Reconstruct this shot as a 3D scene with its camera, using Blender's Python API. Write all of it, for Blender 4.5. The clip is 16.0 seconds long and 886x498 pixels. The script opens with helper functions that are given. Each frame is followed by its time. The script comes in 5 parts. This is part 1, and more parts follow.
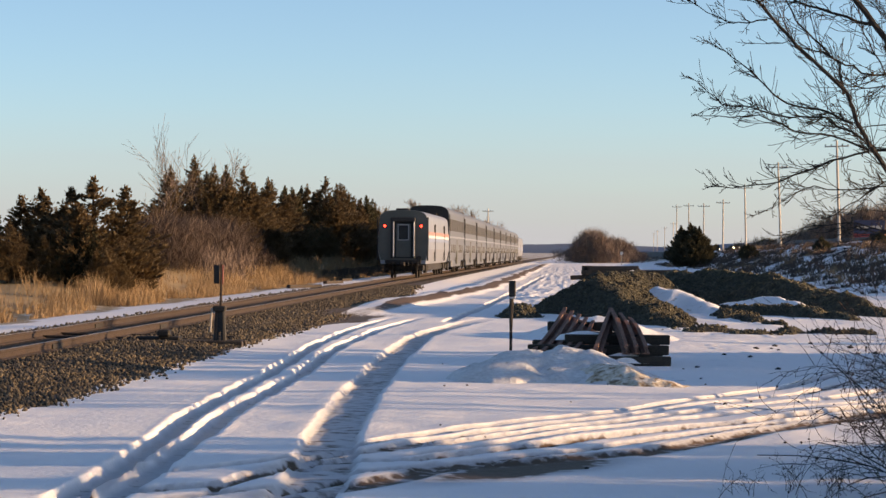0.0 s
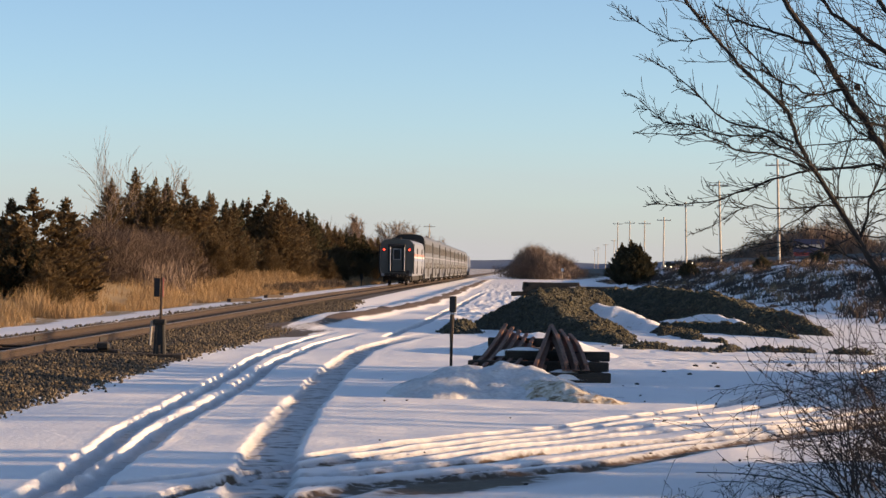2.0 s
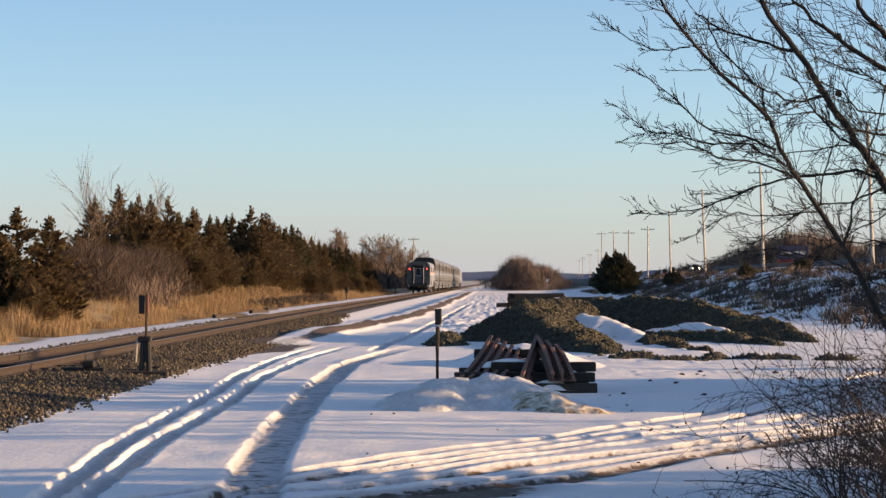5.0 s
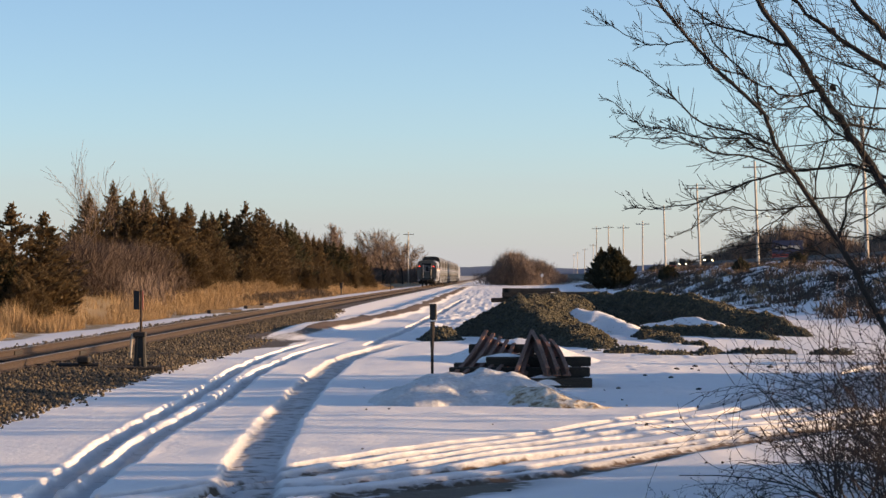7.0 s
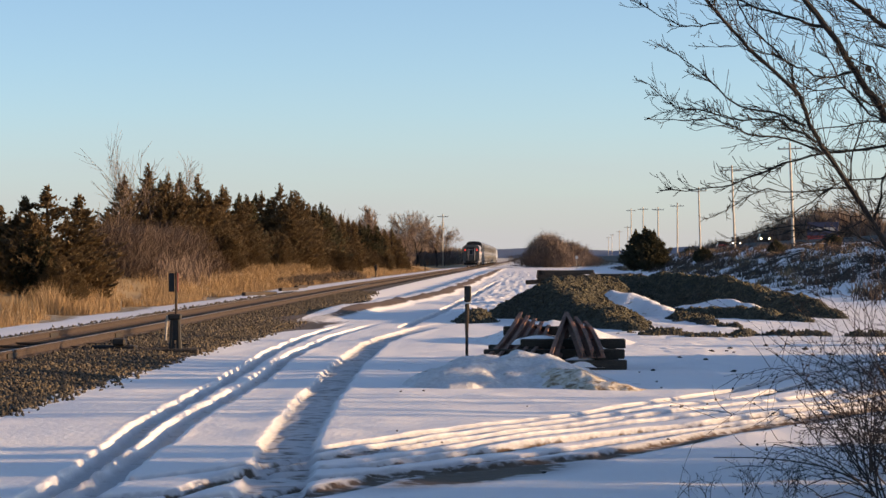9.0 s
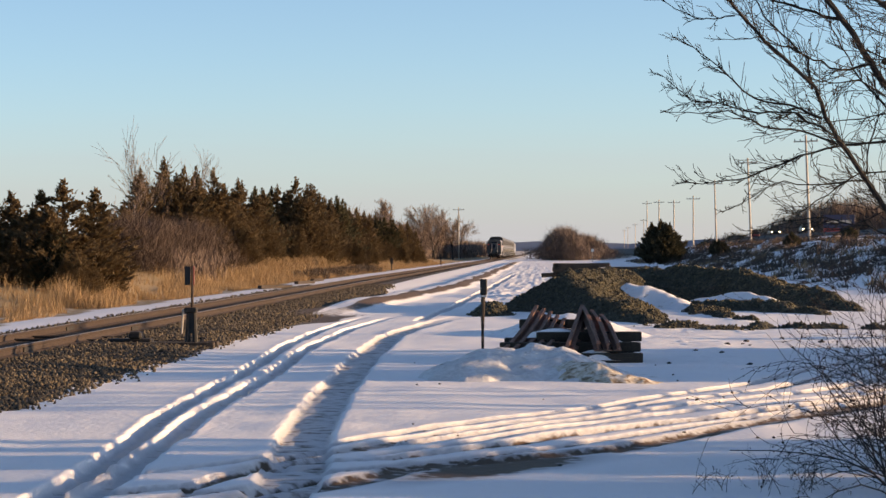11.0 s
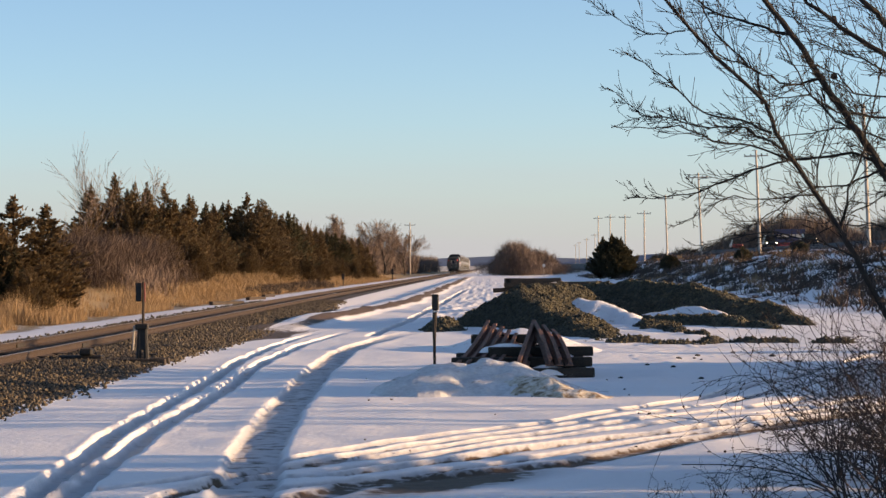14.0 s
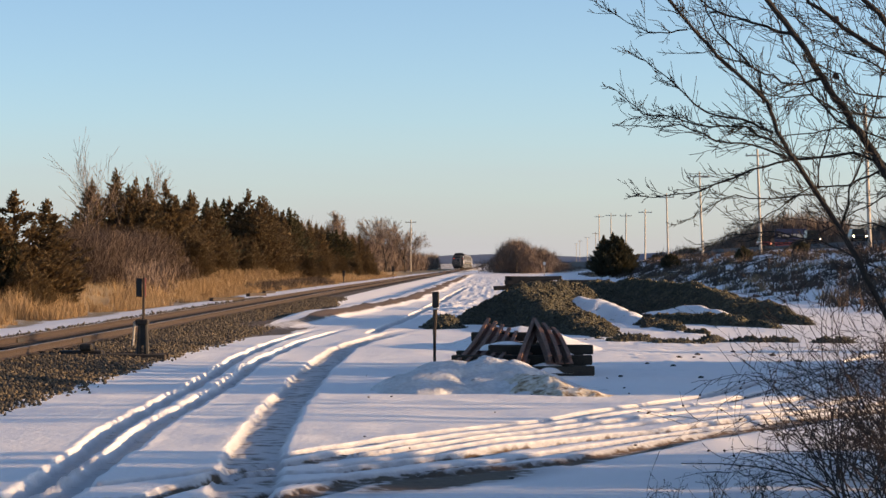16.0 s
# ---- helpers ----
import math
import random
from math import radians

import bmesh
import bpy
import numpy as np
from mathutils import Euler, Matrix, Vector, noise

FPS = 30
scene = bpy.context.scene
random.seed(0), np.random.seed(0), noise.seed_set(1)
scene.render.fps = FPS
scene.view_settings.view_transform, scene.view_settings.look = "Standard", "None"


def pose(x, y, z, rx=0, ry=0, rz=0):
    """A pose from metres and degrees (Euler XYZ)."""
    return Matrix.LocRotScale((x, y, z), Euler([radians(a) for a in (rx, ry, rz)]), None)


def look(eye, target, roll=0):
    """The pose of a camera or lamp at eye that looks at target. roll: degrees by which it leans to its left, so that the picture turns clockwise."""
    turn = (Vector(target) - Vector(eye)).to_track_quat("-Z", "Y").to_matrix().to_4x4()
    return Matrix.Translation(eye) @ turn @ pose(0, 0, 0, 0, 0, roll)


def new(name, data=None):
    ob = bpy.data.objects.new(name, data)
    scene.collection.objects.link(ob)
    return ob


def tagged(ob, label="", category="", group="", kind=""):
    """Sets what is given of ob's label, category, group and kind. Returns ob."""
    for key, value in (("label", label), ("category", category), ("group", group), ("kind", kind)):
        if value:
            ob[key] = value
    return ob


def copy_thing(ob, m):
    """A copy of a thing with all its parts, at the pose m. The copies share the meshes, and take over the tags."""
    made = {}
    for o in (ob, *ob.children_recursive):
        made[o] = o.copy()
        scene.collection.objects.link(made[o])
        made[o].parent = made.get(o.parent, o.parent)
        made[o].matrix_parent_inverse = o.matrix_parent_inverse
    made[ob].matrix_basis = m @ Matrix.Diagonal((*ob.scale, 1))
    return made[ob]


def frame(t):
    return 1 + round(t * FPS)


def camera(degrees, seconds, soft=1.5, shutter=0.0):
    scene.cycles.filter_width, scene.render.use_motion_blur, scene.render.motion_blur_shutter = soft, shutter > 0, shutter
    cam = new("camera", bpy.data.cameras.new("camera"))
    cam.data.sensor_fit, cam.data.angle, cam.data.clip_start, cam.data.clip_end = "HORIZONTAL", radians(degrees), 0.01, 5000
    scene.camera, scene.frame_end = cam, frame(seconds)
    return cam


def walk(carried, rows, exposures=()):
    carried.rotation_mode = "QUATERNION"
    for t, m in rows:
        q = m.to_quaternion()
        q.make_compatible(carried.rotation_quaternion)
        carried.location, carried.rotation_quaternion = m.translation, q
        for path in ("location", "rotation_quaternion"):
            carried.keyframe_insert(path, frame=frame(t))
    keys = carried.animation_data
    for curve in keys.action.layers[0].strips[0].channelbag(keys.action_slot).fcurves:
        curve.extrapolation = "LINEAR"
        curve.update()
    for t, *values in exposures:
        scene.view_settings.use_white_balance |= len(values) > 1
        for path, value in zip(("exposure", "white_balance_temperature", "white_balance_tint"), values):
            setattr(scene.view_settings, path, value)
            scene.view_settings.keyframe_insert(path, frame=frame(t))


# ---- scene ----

# ---------------------------------------------------------------- camera
EYE = (0.0, 0.0, 2.0)
VIEW = [
    (0.0, 0.021, 2.944, 0.44), (0.5, 0.145, 2.968, 0.74), (1.0, 0.291, 2.578, 0.94), (1.5, 0.427, 2.236, 1.05),
    (2.0, 0.389, 1.593, 0.94), (2.5, 0.564, 1.521, 0.52), (3.0, 1.323, 1.722, 0.3), (3.5, 1.695, 1.96, 0.41),
    (4.0, 1.564, 2.06, 0.63), (4.5, 0.955, 1.626, 0.51), (5.0, 0.679, 1.235, 0.03), (5.2, 0.712, 1.017, -0.16),
    (7.3, 0.479, 1.119, -0.07), (7.5, 0.351, 0.956, -0.16), (8.0, 0.523, 1.164, -0.4), (8.5, 0.8, 2.022, -0.2),
    (9.0, 0.154, 1.909, -0.12), (9.5, 0.062, 1.435, -0.19), (10.0, 0.233, 2.026, -0.24), (10.2, 0.123, 2.19, -0.27),
    (12.3, -0.045, 2.21, -0.06), (12.5, 0.166, 1.865, -0.14), (13.0, 0.461, 1.256, -0.44), (13.5, 0.395, 1.033, -0.55),
    (14.0, 0.345, 1.155, -0.36), (14.5, 0.301, 1.158, -0.28), (15.0, 0.092, 1.078, -0.18), (15.5, 0.095, 1.151, -0.11),
    (16.0, 0.286, 1.172, 0.0)]
cam = camera(20.2, 16.0, soft=1.5)
walk(cam, [(t, pose(*EYE, 90 + up, 0, left) @ pose(0, 0, 0, 0, 0, lean)) for t, up, left, lean in VIEW],
     exposures=[(0.0, 1.17, 12000, 17), (16.0, 1.17, 12000, 17)])

# ---------------------------------------------------------------- sky and sun
SUN_UP, SUN_AZ = 8.5, 90.5      # degrees over the horizon; clockwise from the line of the track
world = bpy.data.worlds.new("sky")
scene.world = world
world.use_nodes = True
wn = world.node_tree
sky = wn.nodes.new("ShaderNodeTexSky")
sky.sky_type, sky.sun_disc = "NISHITA", False
sky.sun_elevation, sky.sun_rotation = radians(SUN_UP), radians(SUN_AZ)
sky.air_density, sky.dust_density, sky.ozone_density = 0.6, 0.5, 4.4
wn.links.new(sky.outputs[0], wn.nodes["Background"].inputs[0])
wn.nodes["Background"].inputs[1].default_value = 0.15
sun_data = bpy.data.lights.new("sun", "SUN")
sun_data.energy, sun_data.angle, sun_data.color = 3.45, radians(0.6), (1.0, 0.82, 0.66)
sun = new("sun", sun_data)
sun_way = Vector((math.sin(radians(SUN_AZ)) * math.cos(radians(SUN_UP)), math.cos(radians(SUN_AZ)) * math.cos(radians(SUN_UP)),
                  math.sin(radians(SUN_UP))))
sun.matrix_world = look(sun_way * 100, (0, 0, 0))

# ---------------------------------------------------------------- materials


def surface(name, c1, c2, scale=4.0, rough=0.8, metal=0.0, bump=0.3, grain=40.0, c3=None, spot=0.5, per_thing=0.0, emit=0.0, dist=0.02, thin=0.0):
    """Two tones mottled by noise at a coarse and a fine scale, a third tone in spots, fine relief."""
    m = bpy.data.materials.new(name)
    m.use_nodes = True
    nt = m.node_tree
    N, L = nt.nodes, nt.links
    bsdf = N["Principled BSDF"]
    tc = N.new("ShaderNodeTexCoord")
    n1 = N.new("ShaderNodeTexNoise")
    n1.inputs["Scale"].default_value, n1.inputs["Detail"].default_value = scale, 6
    n2 = N.new("ShaderNodeTexNoise")
    n2.inputs["Scale"].default_value, n2.inputs["Detail"].default_value = grain, 4
    for n in (n1, n2):
        L.new(tc.outputs["Object"], n.inputs["Vector"])
    add = N.new("ShaderNodeMath")
    add.operation = "ADD"
    L.new(n1.outputs[0], add.inputs[0])
    L.new(n2.outputs[0], add.inputs[1])
    ramp = N.new("ShaderNodeMapRange")
    ramp.inputs[1].default_value, ramp.inputs[2].default_value = 0.7, 1.3
    L.new(add.outputs[0], ramp.inputs[0])
    mix = N.new("ShaderNodeMix")
    mix.data_type = "RGBA"
    mix.inputs[6].default_value, mix.inputs[7].default_value = (*c1, 1), (*c2, 1)
    L.new(ramp.outputs[0], mix.inputs[0])
    out = mix.outputs[2]
    if c3:
        n3 = N.new("ShaderNodeTexNoise")
        n3.inputs["Scale"].default_value, n3.inputs["Detail"].default_value = scale * 2.3, 5
        L.new(tc.outputs["Object"], n3.inputs["Vector"])
        r3 = N.new("ShaderNodeMapRange")
        r3.inputs[1].default_value, r3.inputs[2].default_value = spot, spot + 0.12
        L.new(n3.outputs[0], r3.inputs[0])
        m3 = N.new("ShaderNodeMix")
        m3.data_type = "RGBA"
        m3.inputs[7].default_value = (*c3, 1)
        L.new(r3.outputs[0], m3.inputs[0])
        L.new(out, m3.inputs[6])
        out = m3.outputs[2]
    if per_thing:
        info = N.new("ShaderNodeObjectInfo")
        geo = N.new("ShaderNodeNewGeometry")
        sm = N.new("ShaderNodeMath")
        sm.operation = "ADD"
        L.new(info.outputs["Random"], sm.inputs[0])
        L.new(geo.outputs["Random Per Island"], sm.inputs[1])
        mr = N.new("ShaderNodeMapRange")
        mr.inputs[2].default_value = 2.0
        mr.inputs[3].default_value, mr.inputs[4].default_value = 1 - per_thing, 1 + per_thing
        L.new(sm.outputs[0], mr.inputs[0])
        hs = N.new("ShaderNodeHueSaturation")
        L.new(mr.outputs[0], hs.inputs["Value"])
        L.new(out, hs.inputs["Color"])
        out = hs.outputs[0]
    L.new(out, bsdf.inputs["Base Color"])
    bsdf.inputs["Roughness"].default_value, bsdf.inputs["Metallic"].default_value = rough, metal
    if bump:
        b = N.new("ShaderNodeBump")
        b.inputs["Strength"].default_value, b.inputs["Distance"].default_value = bump, dist
        L.new(add.outputs[0], b.inputs["Height"])
        L.new(b.outputs[0], bsdf.inputs["Normal"])
    if emit:
        bsdf.inputs["Emission Color"].default_value = (*c1, 1)
        bsdf.inputs["Emission Strength"].default_value = emit
    if thin:                                        # light passes through leaves and blades
        tr = N.new("ShaderNodeBsdfTranslucent")
        L.new(out, tr.inputs["Color"])
        sh = N.new("ShaderNodeMixShader")
        sh.inputs[0].default_value = thin
        L.new(bsdf.outputs[0], sh.inputs[1])
        L.new(tr.outputs[0], sh.inputs[2])
        L.new(sh.outputs[0], N["Material Output"].inputs["Surface"])
    return m


def ground_surface():
    """Snow, crushed stone, dead grass and mud, laid out by the sheet's cover attribute."""
    m = bpy.data.materials.new("snow_ground")
    m.use_nodes = True
    nt = m.node_tree
    N, L = nt.nodes, nt.links
    bsdf = N["Principled BSDF"]
    tc = N.new("ShaderNodeTexCoord")
    att = N.new("ShaderNodeAttribute")
    att.attribute_name = "cover"
    sep = N.new("ShaderNodeSeparateColor")
    L.new(att.outputs["Color"], sep.inputs[0])

    def noise_tex(scale, detail=5):
        n = N.new("ShaderNodeTexNoise")
        n.inputs["Scale"].default_value, n.inputs["Detail"].default_value = scale, detail
        L.new(tc.outputs["Object"], n.inputs["Vector"])
        return n.outputs[0]

    def blend(fac, a, b):
        x = N.new("ShaderNodeMix")
        x.data_type = "RGBA"
        L.new(fac, x.inputs[0])
        for socket, v in ((x.inputs[6], a), (x.inputs[7], b)):
            if isinstance(v, tuple):
                socket.default_value = (*v, 1)
            else:
                L.new(v, socket)
        return x.outputs[2]

    def edge(mask, rough, lo, hi):
        a = N.new("ShaderNodeMath")
        a.operation = "ADD"
        L.new(mask, a.inputs[0])
        L.new(rough, a.inputs[1])
        r = N.new("ShaderNodeMapRange")
        r.inputs[1].default_value, r.inputs[2].default_value = lo, hi
        L.new(a.outputs[0], r.inputs[0])
        return r.outputs[0]

    coarse, fine = noise_tex(0.7), noise_tex(14)
    snow = blend(coarse, (0.82, 0.82, 0.83), (0.9, 0.89, 0.88))
    pk = N.new("ShaderNodeMapRange")
    pk.inputs[1].default_value, pk.inputs[2].default_value, pk.inputs[4].default_value = 0.05, 0.4, 0.85
    L.new(sep.outputs[2], pk.inputs[0])
    snow = blend(pk.outputs[0], snow, blend(noise_tex(9, 6), (0.4, 0.4, 0.41), (0.6, 0.6, 0.61)))
    vor = N.new("ShaderNodeTexVoronoi")
    vor.inputs["Scale"].default_value = 17
    L.new(tc.outputs["Object"], vor.inputs["Vector"])
    sv = N.new("ShaderNodeSeparateColor")
    L.new(vor.outputs["Color"], sv.inputs[0])
    stone = blend(sv.outputs[0], (0.028, 0.016, 0.009), (0.125, 0.072, 0.04))
    grass = blend(noise_tex(3), (0.2, 0.13, 0.06), (0.4, 0.28, 0.14))
    mud = blend(fine, (0.035, 0.02, 0.012), (0.15, 0.09, 0.052))
    col = blend(edge(sep.outputs[1], noise_tex(2.5, 8), 0.85, 1.1), snow, grass)
    col = blend(edge(sep.outputs[0], noise_tex(6, 6), 0.9, 1.05), col, stone)
    col = blend(edge(sep.outputs[2], noise_tex(5, 8), 1.0, 1.2), col, mud)
    L.new(col, bsdf.inputs["Base Color"])
    bsdf.inputs["Roughness"].default_value = 0.75
    bump = N.new("ShaderNodeBump")
    bump.inputs["Strength"].default_value, bump.inputs["Distance"].default_value = 0.35, 0.03
    add = N.new("ShaderNodeMath")
    add.operation = "ADD"
    L.new(noise_tex(5, 8), add.inputs[0])
    L.new(fine, add.inputs[1])
    L.new(add.outputs[0], bump.inputs["Height"])
    L.new(bump.outputs[0], bsdf.inputs["Normal"])
    return m


GROUND = ground_surface()
SNOW = surface("old_snow", (0.78, 0.78, 0.8), (0.9, 0.89, 0.88), 2.0, 0.7, 0, 0.5, 18, (0.3, 0.2, 0.1), 0.62)
GRAVEL = surface("crushed_stone", (0.014, 0.0125, 0.008), (0.075, 0.065, 0.042), 7.0, 0.9, 0, 1.0, 22, (0.16, 0.145, 0.1), 0.6, dist=0.06)
STONE = surface("stone", (0.018, 0.014, 0.0095), (0.145, 0.112, 0.076), 9.0, 0.9, 0, 0.4, 60, per_thing=0.5)
RUST = surface("rusted_rail_steel", (0.024, 0.0145, 0.011), (0.05, 0.03, 0.022), 6.0, 0.8, 0.1, 0.3, 60)
RAIL_TOP = surface("worn_rail_steel", (0.34, 0.28, 0.23), (0.45, 0.38, 0.32), 6.0, 0.4, 0.7, 0.1, 60)
TIE = surface("creosoted_timber", (0.018, 0.013, 0.01), (0.06, 0.042, 0.03), 5.0, 0.85, 0, 0.5, 50, (0.11, 0.085, 0.065), 0.66, per_thing=0.3)
BARK = surface("grey_bark", (0.012, 0.01, 0.009), (0.03, 0.023, 0.02), 12.0, 0.9, 0, 0.5, 60)
TWIG = surface("twig_bark", (0.02, 0.0125, 0.01), (0.07, 0.04, 0.029), 6.0, 0.85, 0, 0, 30)
BRUSH = surface("bare_brush", (0.095, 0.07, 0.06), (0.2, 0.142, 0.115), 1.5, 0.9, 0, 0, 9, per_thing=0.35)
CEDAR = surface("cedar_foliage", (0.075, 0.052, 0.027), (0.14, 0.09, 0.046), 0.9, 0.85, 0, 0, 8, (0.16, 0.098, 0.05), 0.6, per_thing=0.3, thin=0.4)
DARK_CEDAR = surface("dark_cedar_foliage", (0.03, 0.03, 0.016), (0.07, 0.058, 0.028), 1.2, 0.85, 0, 0, 8, per_thing=0.4, thin=0.35)
STRAW = surface("dead_grass", (0.22, 0.135, 0.07), (0.4, 0.27, 0.155), 1.0, 0.85, 0, 0, 8, per_thing=0.35, thin=0.3)
STEEL = surface("fluted_stainless_steel", (0.23, 0.24, 0.27), (0.3, 0.31, 0.335), 0.7, 0.48, 0.5, 0.1, 12)
# end-wall stainless with its shade put into a darker tone; doors share it
STEEL_END = surface("shade_darkened_steel", (0.065, 0.068, 0.06), (0.1, 0.1, 0.09), 0.7, 0.6, 0.2, 0.1, 12)
STEEL_WARM = surface("superliner_steel", (0.105, 0.112, 0.128), (0.145, 0.152, 0.168), 0.7, 0.55, 0.3, 0.1, 12)
BLACK = surface("black_rubber", (0.007, 0.007, 0.008), (0.018, 0.018, 0.018), 3, 0.7, 0, 0.2, 30)
UNDER = surface("dirty_underframe", (0.012, 0.01, 0.009), (0.035, 0.029, 0.025), 3, 0.8, 0.1, 0.3, 30)
TINTED = surface("tinted_window", (0.022, 0.016, 0.009), (0.036, 0.027, 0.016), 1, 0.55, 0, 0, 9)
RED = surface("red_band", (0.36, 0.17, 0.13), (0.42, 0.21, 0.17), 2, 0.45, 0, 0, 20)
WHITE = surface("white_band", (0.55, 0.54, 0.52), (0.62, 0.61, 0.6), 2, 0.45, 0, 0, 20)
BLUE = surface("blue_band", (0.17, 0.21, 0.3), (0.22, 0.26, 0.35), 2, 0.45, 0, 0, 20)
RED_LAMP = surface("red_lamp", (1.0, 0.06, 0.05), (1.0, 0.06, 0.05), 1, 0.3, 0, 0, 9, emit=3.0)
HEAD_LAMP = surface("headlamp", (1.0, 0.93, 0.8), (1.0, 0.93, 0.8), 1, 0.3, 0, 0, 9, emit=7.0)
POLE = surface("weathered_pole", (0.34, 0.29, 0.24), (0.5, 0.44, 0.38), 2, 0.85, 0, 0.2, 20)
ASPHALT = surface("asphalt", (0.045, 0.045, 0.047), (0.07, 0.07, 0.07), 1, 0.85, 0, 0.2, 20)
CAR_DARK = surface("dark_car_paint", (0.02, 0.022, 0.028), (0.03, 0.032, 0.04), 1, 0.3, 0.2, 0, 9)
CAR_RED = surface("red_car_paint", (0.25, 0.03, 0.03), (0.3, 0.04, 0.04), 1, 0.3, 0.1, 0, 9)
SIGN_BLUE = surface("sign_blue", (0.014, 0.018, 0.05), (0.022, 0.027, 0.07), 1, 0.5, 0, 0, 9)
CRUST = surface("crusted_snow", (0.5, 0.5, 0.5), (0.76, 0.76, 0.76), 3.0, 0.75, 0, 0.8, 14, (0.26, 0.22, 0.17), 0.64)
DIRTY = surface("dirt_stained_snow", (0.42, 0.33, 0.22), (0.78, 0.74, 0.68), 3.5, 0.8, 0, 0.8, 14, (0.2, 0.12, 0.06), 0.52)
THICKET = surface("thicket_stems", (0.042, 0.028, 0.023), (0.105, 0.066, 0.05), 1.5, 0.9, 0, 0, 9, per_thing=0.3)
WEED = surface("dark_weeds", (0.03, 0.022, 0.018), (0.095, 0.066, 0.048), 1.5, 0.9, 0, 0, 9, per_thing=0.4)
# the blue of distance haze is put into the hills' base colour
HILL = surface("haze_tinted_hills", (0.15, 0.19, 0.27), (0.2, 0.24, 0.31), 0.004, 1.0, 0, 0, 0.02)

# ---------------------------------------------------------------- builders


def part(name, bm, material, parent=None, label=""):
    """Link a bmesh as one mesh object, under a thing or a part where one is given."""
    me = bpy.data.meshes.new(name)
    bm.to_mesh(me)
    bm.free()
    me.materials.append(material)
    ob = new(name, me)
    ob.parent = parent
    return tagged(ob, label)


def mesh_part(name, verts, faces, material, parent=None, label="", smooth=False):
    me = bpy.data.meshes.new(name)
    verts = np.asarray(verts, dtype=np.float32)
    faces = np.asarray(faces, dtype=np.int32)
    k = faces.shape[1]
    me.vertices.add(len(verts))
    me.vertices.foreach_set("co", verts.ravel())
    me.loops.add(faces.size)
    me.loops.foreach_set("vertex_index", faces.ravel())
    me.polygons.add(len(faces))
    me.polygons.foreach_set("loop_start", np.arange(0, faces.size, k, dtype=np.int32))
    me.polygons.foreach_set("loop_total", np.full(len(faces), k, dtype=np.int32))
    if smooth:
        me.polygons.foreach_set("use_smooth", np.ones(len(faces), dtype=bool))
    me.update(calc_edges=True)
    me.materials.append(material)
    ob = new(name, me)
    ob.parent = parent
    return tagged(ob, label)


def empty(name, label, category, group="", at=None, kind=""):
    ob = tagged(new(name), label, category, group, kind)
    if at is not None:
        ob.matrix_basis = at
    return ob


def box(bm, x0, x1, y0, y1, z0, z1, bevel=0.0, m=None):
    r = bmesh.ops.create_cube(bm, size=1)
    vs = r["verts"]
    for v in vs:
        v.co = Vector(((x0 + x1) / 2 + v.co.x * (x1 - x0), (y0 + y1) / 2 + v.co.y * (y1 - y0), (z0 + z1) / 2 + v.co.z * (z1 - z0)))
    if bevel:
        es = list({e for v in vs for e in v.link_edges})
        r2 = bmesh.ops.bevel(bm, geom=es, offset=bevel, segments=1, affect="EDGES")
        vs = list({v for f in r2["faces"] for v in f.verts} | {v for v in vs if v.is_valid})
    if m is not None:
        bmesh.ops.transform(bm, matrix=m, verts=vs)
    return bm


def boxed(name, dims, material, parent, label="", bevel=0.0):
    return part(name, box(bmesh.new(), *dims, bevel), material, parent, label)


def tube(bm, pts, radii, sides=6):
    """A tapered tube along points."""
    rings = []
    pts = [Vector(p) for p in pts]
    for i, p in enumerate(pts):
        d = (pts[min(i + 1, len(pts) - 1)] - pts[max(i - 1, 0)]).normalized()
        q = d.to_track_quat("Z", "Y")
        rings.append([bm.verts.new(p + q @ Vector((math.cos(a) * radii[i], math.sin(a) * radii[i], 0)))
                      for a in (2 * math.pi * k / sides for k in range(sides))])
    for a, b in zip(rings, rings[1:]):
        for k in range(sides):
            bm.faces.new((a[k], a[(k + 1) % sides], b[(k + 1) % sides], b[k]))
    bm.faces.new(rings[0][::-1])
    bm.faces.new(rings[-1])
    return bm


def extrude(bm, profile, y0, y1):
    """A closed outline in x and z, drawn out along y."""
    a = [bm.verts.new((x, y0, z)) for x, z in profile]
    b = [bm.verts.new((x, y1, z)) for x, z in profile]
    n = len(profile)
    for i in range(n):
        bm.faces.new((a[i], b[i], b[(i + 1) % n], a[(i + 1) % n]))
    bm.faces.new(a)
    bm.faces.new(b[::-1])
    bmesh.ops.recalc_face_normals(bm, faces=bm.faces)
    return bm


def blades(rng, base, way, length, width):
    """Thin triangles from base points along given ways, with a slight bend: vertices and faces."""
    n = len(base)
    way = way / np.linalg.norm(way, axis=1, keepdims=True)
    side = np.cross(way, rng.normal(size=(n, 3)))
    side /= np.linalg.norm(side, axis=1, keepdims=True) + 1e-9
    mid = base + way * (length * 0.55)[:, None]
    tip = base + way * length[:, None] + rng.normal(size=(n, 3)) * (length * 0.12)[:, None]
    w = width[:, None]
    v = np.stack([base - side * w, base + side * w, mid + side * w * 0.7, mid - side * w * 0.7, tip], 1).reshape(-1, 3)
    i = np.arange(n)[:, None] * 5
    tris = np.concatenate([i + [0, 1, 2], i + [0, 2, 3], i + [3, 2, 4]], 0)
    return v, tris


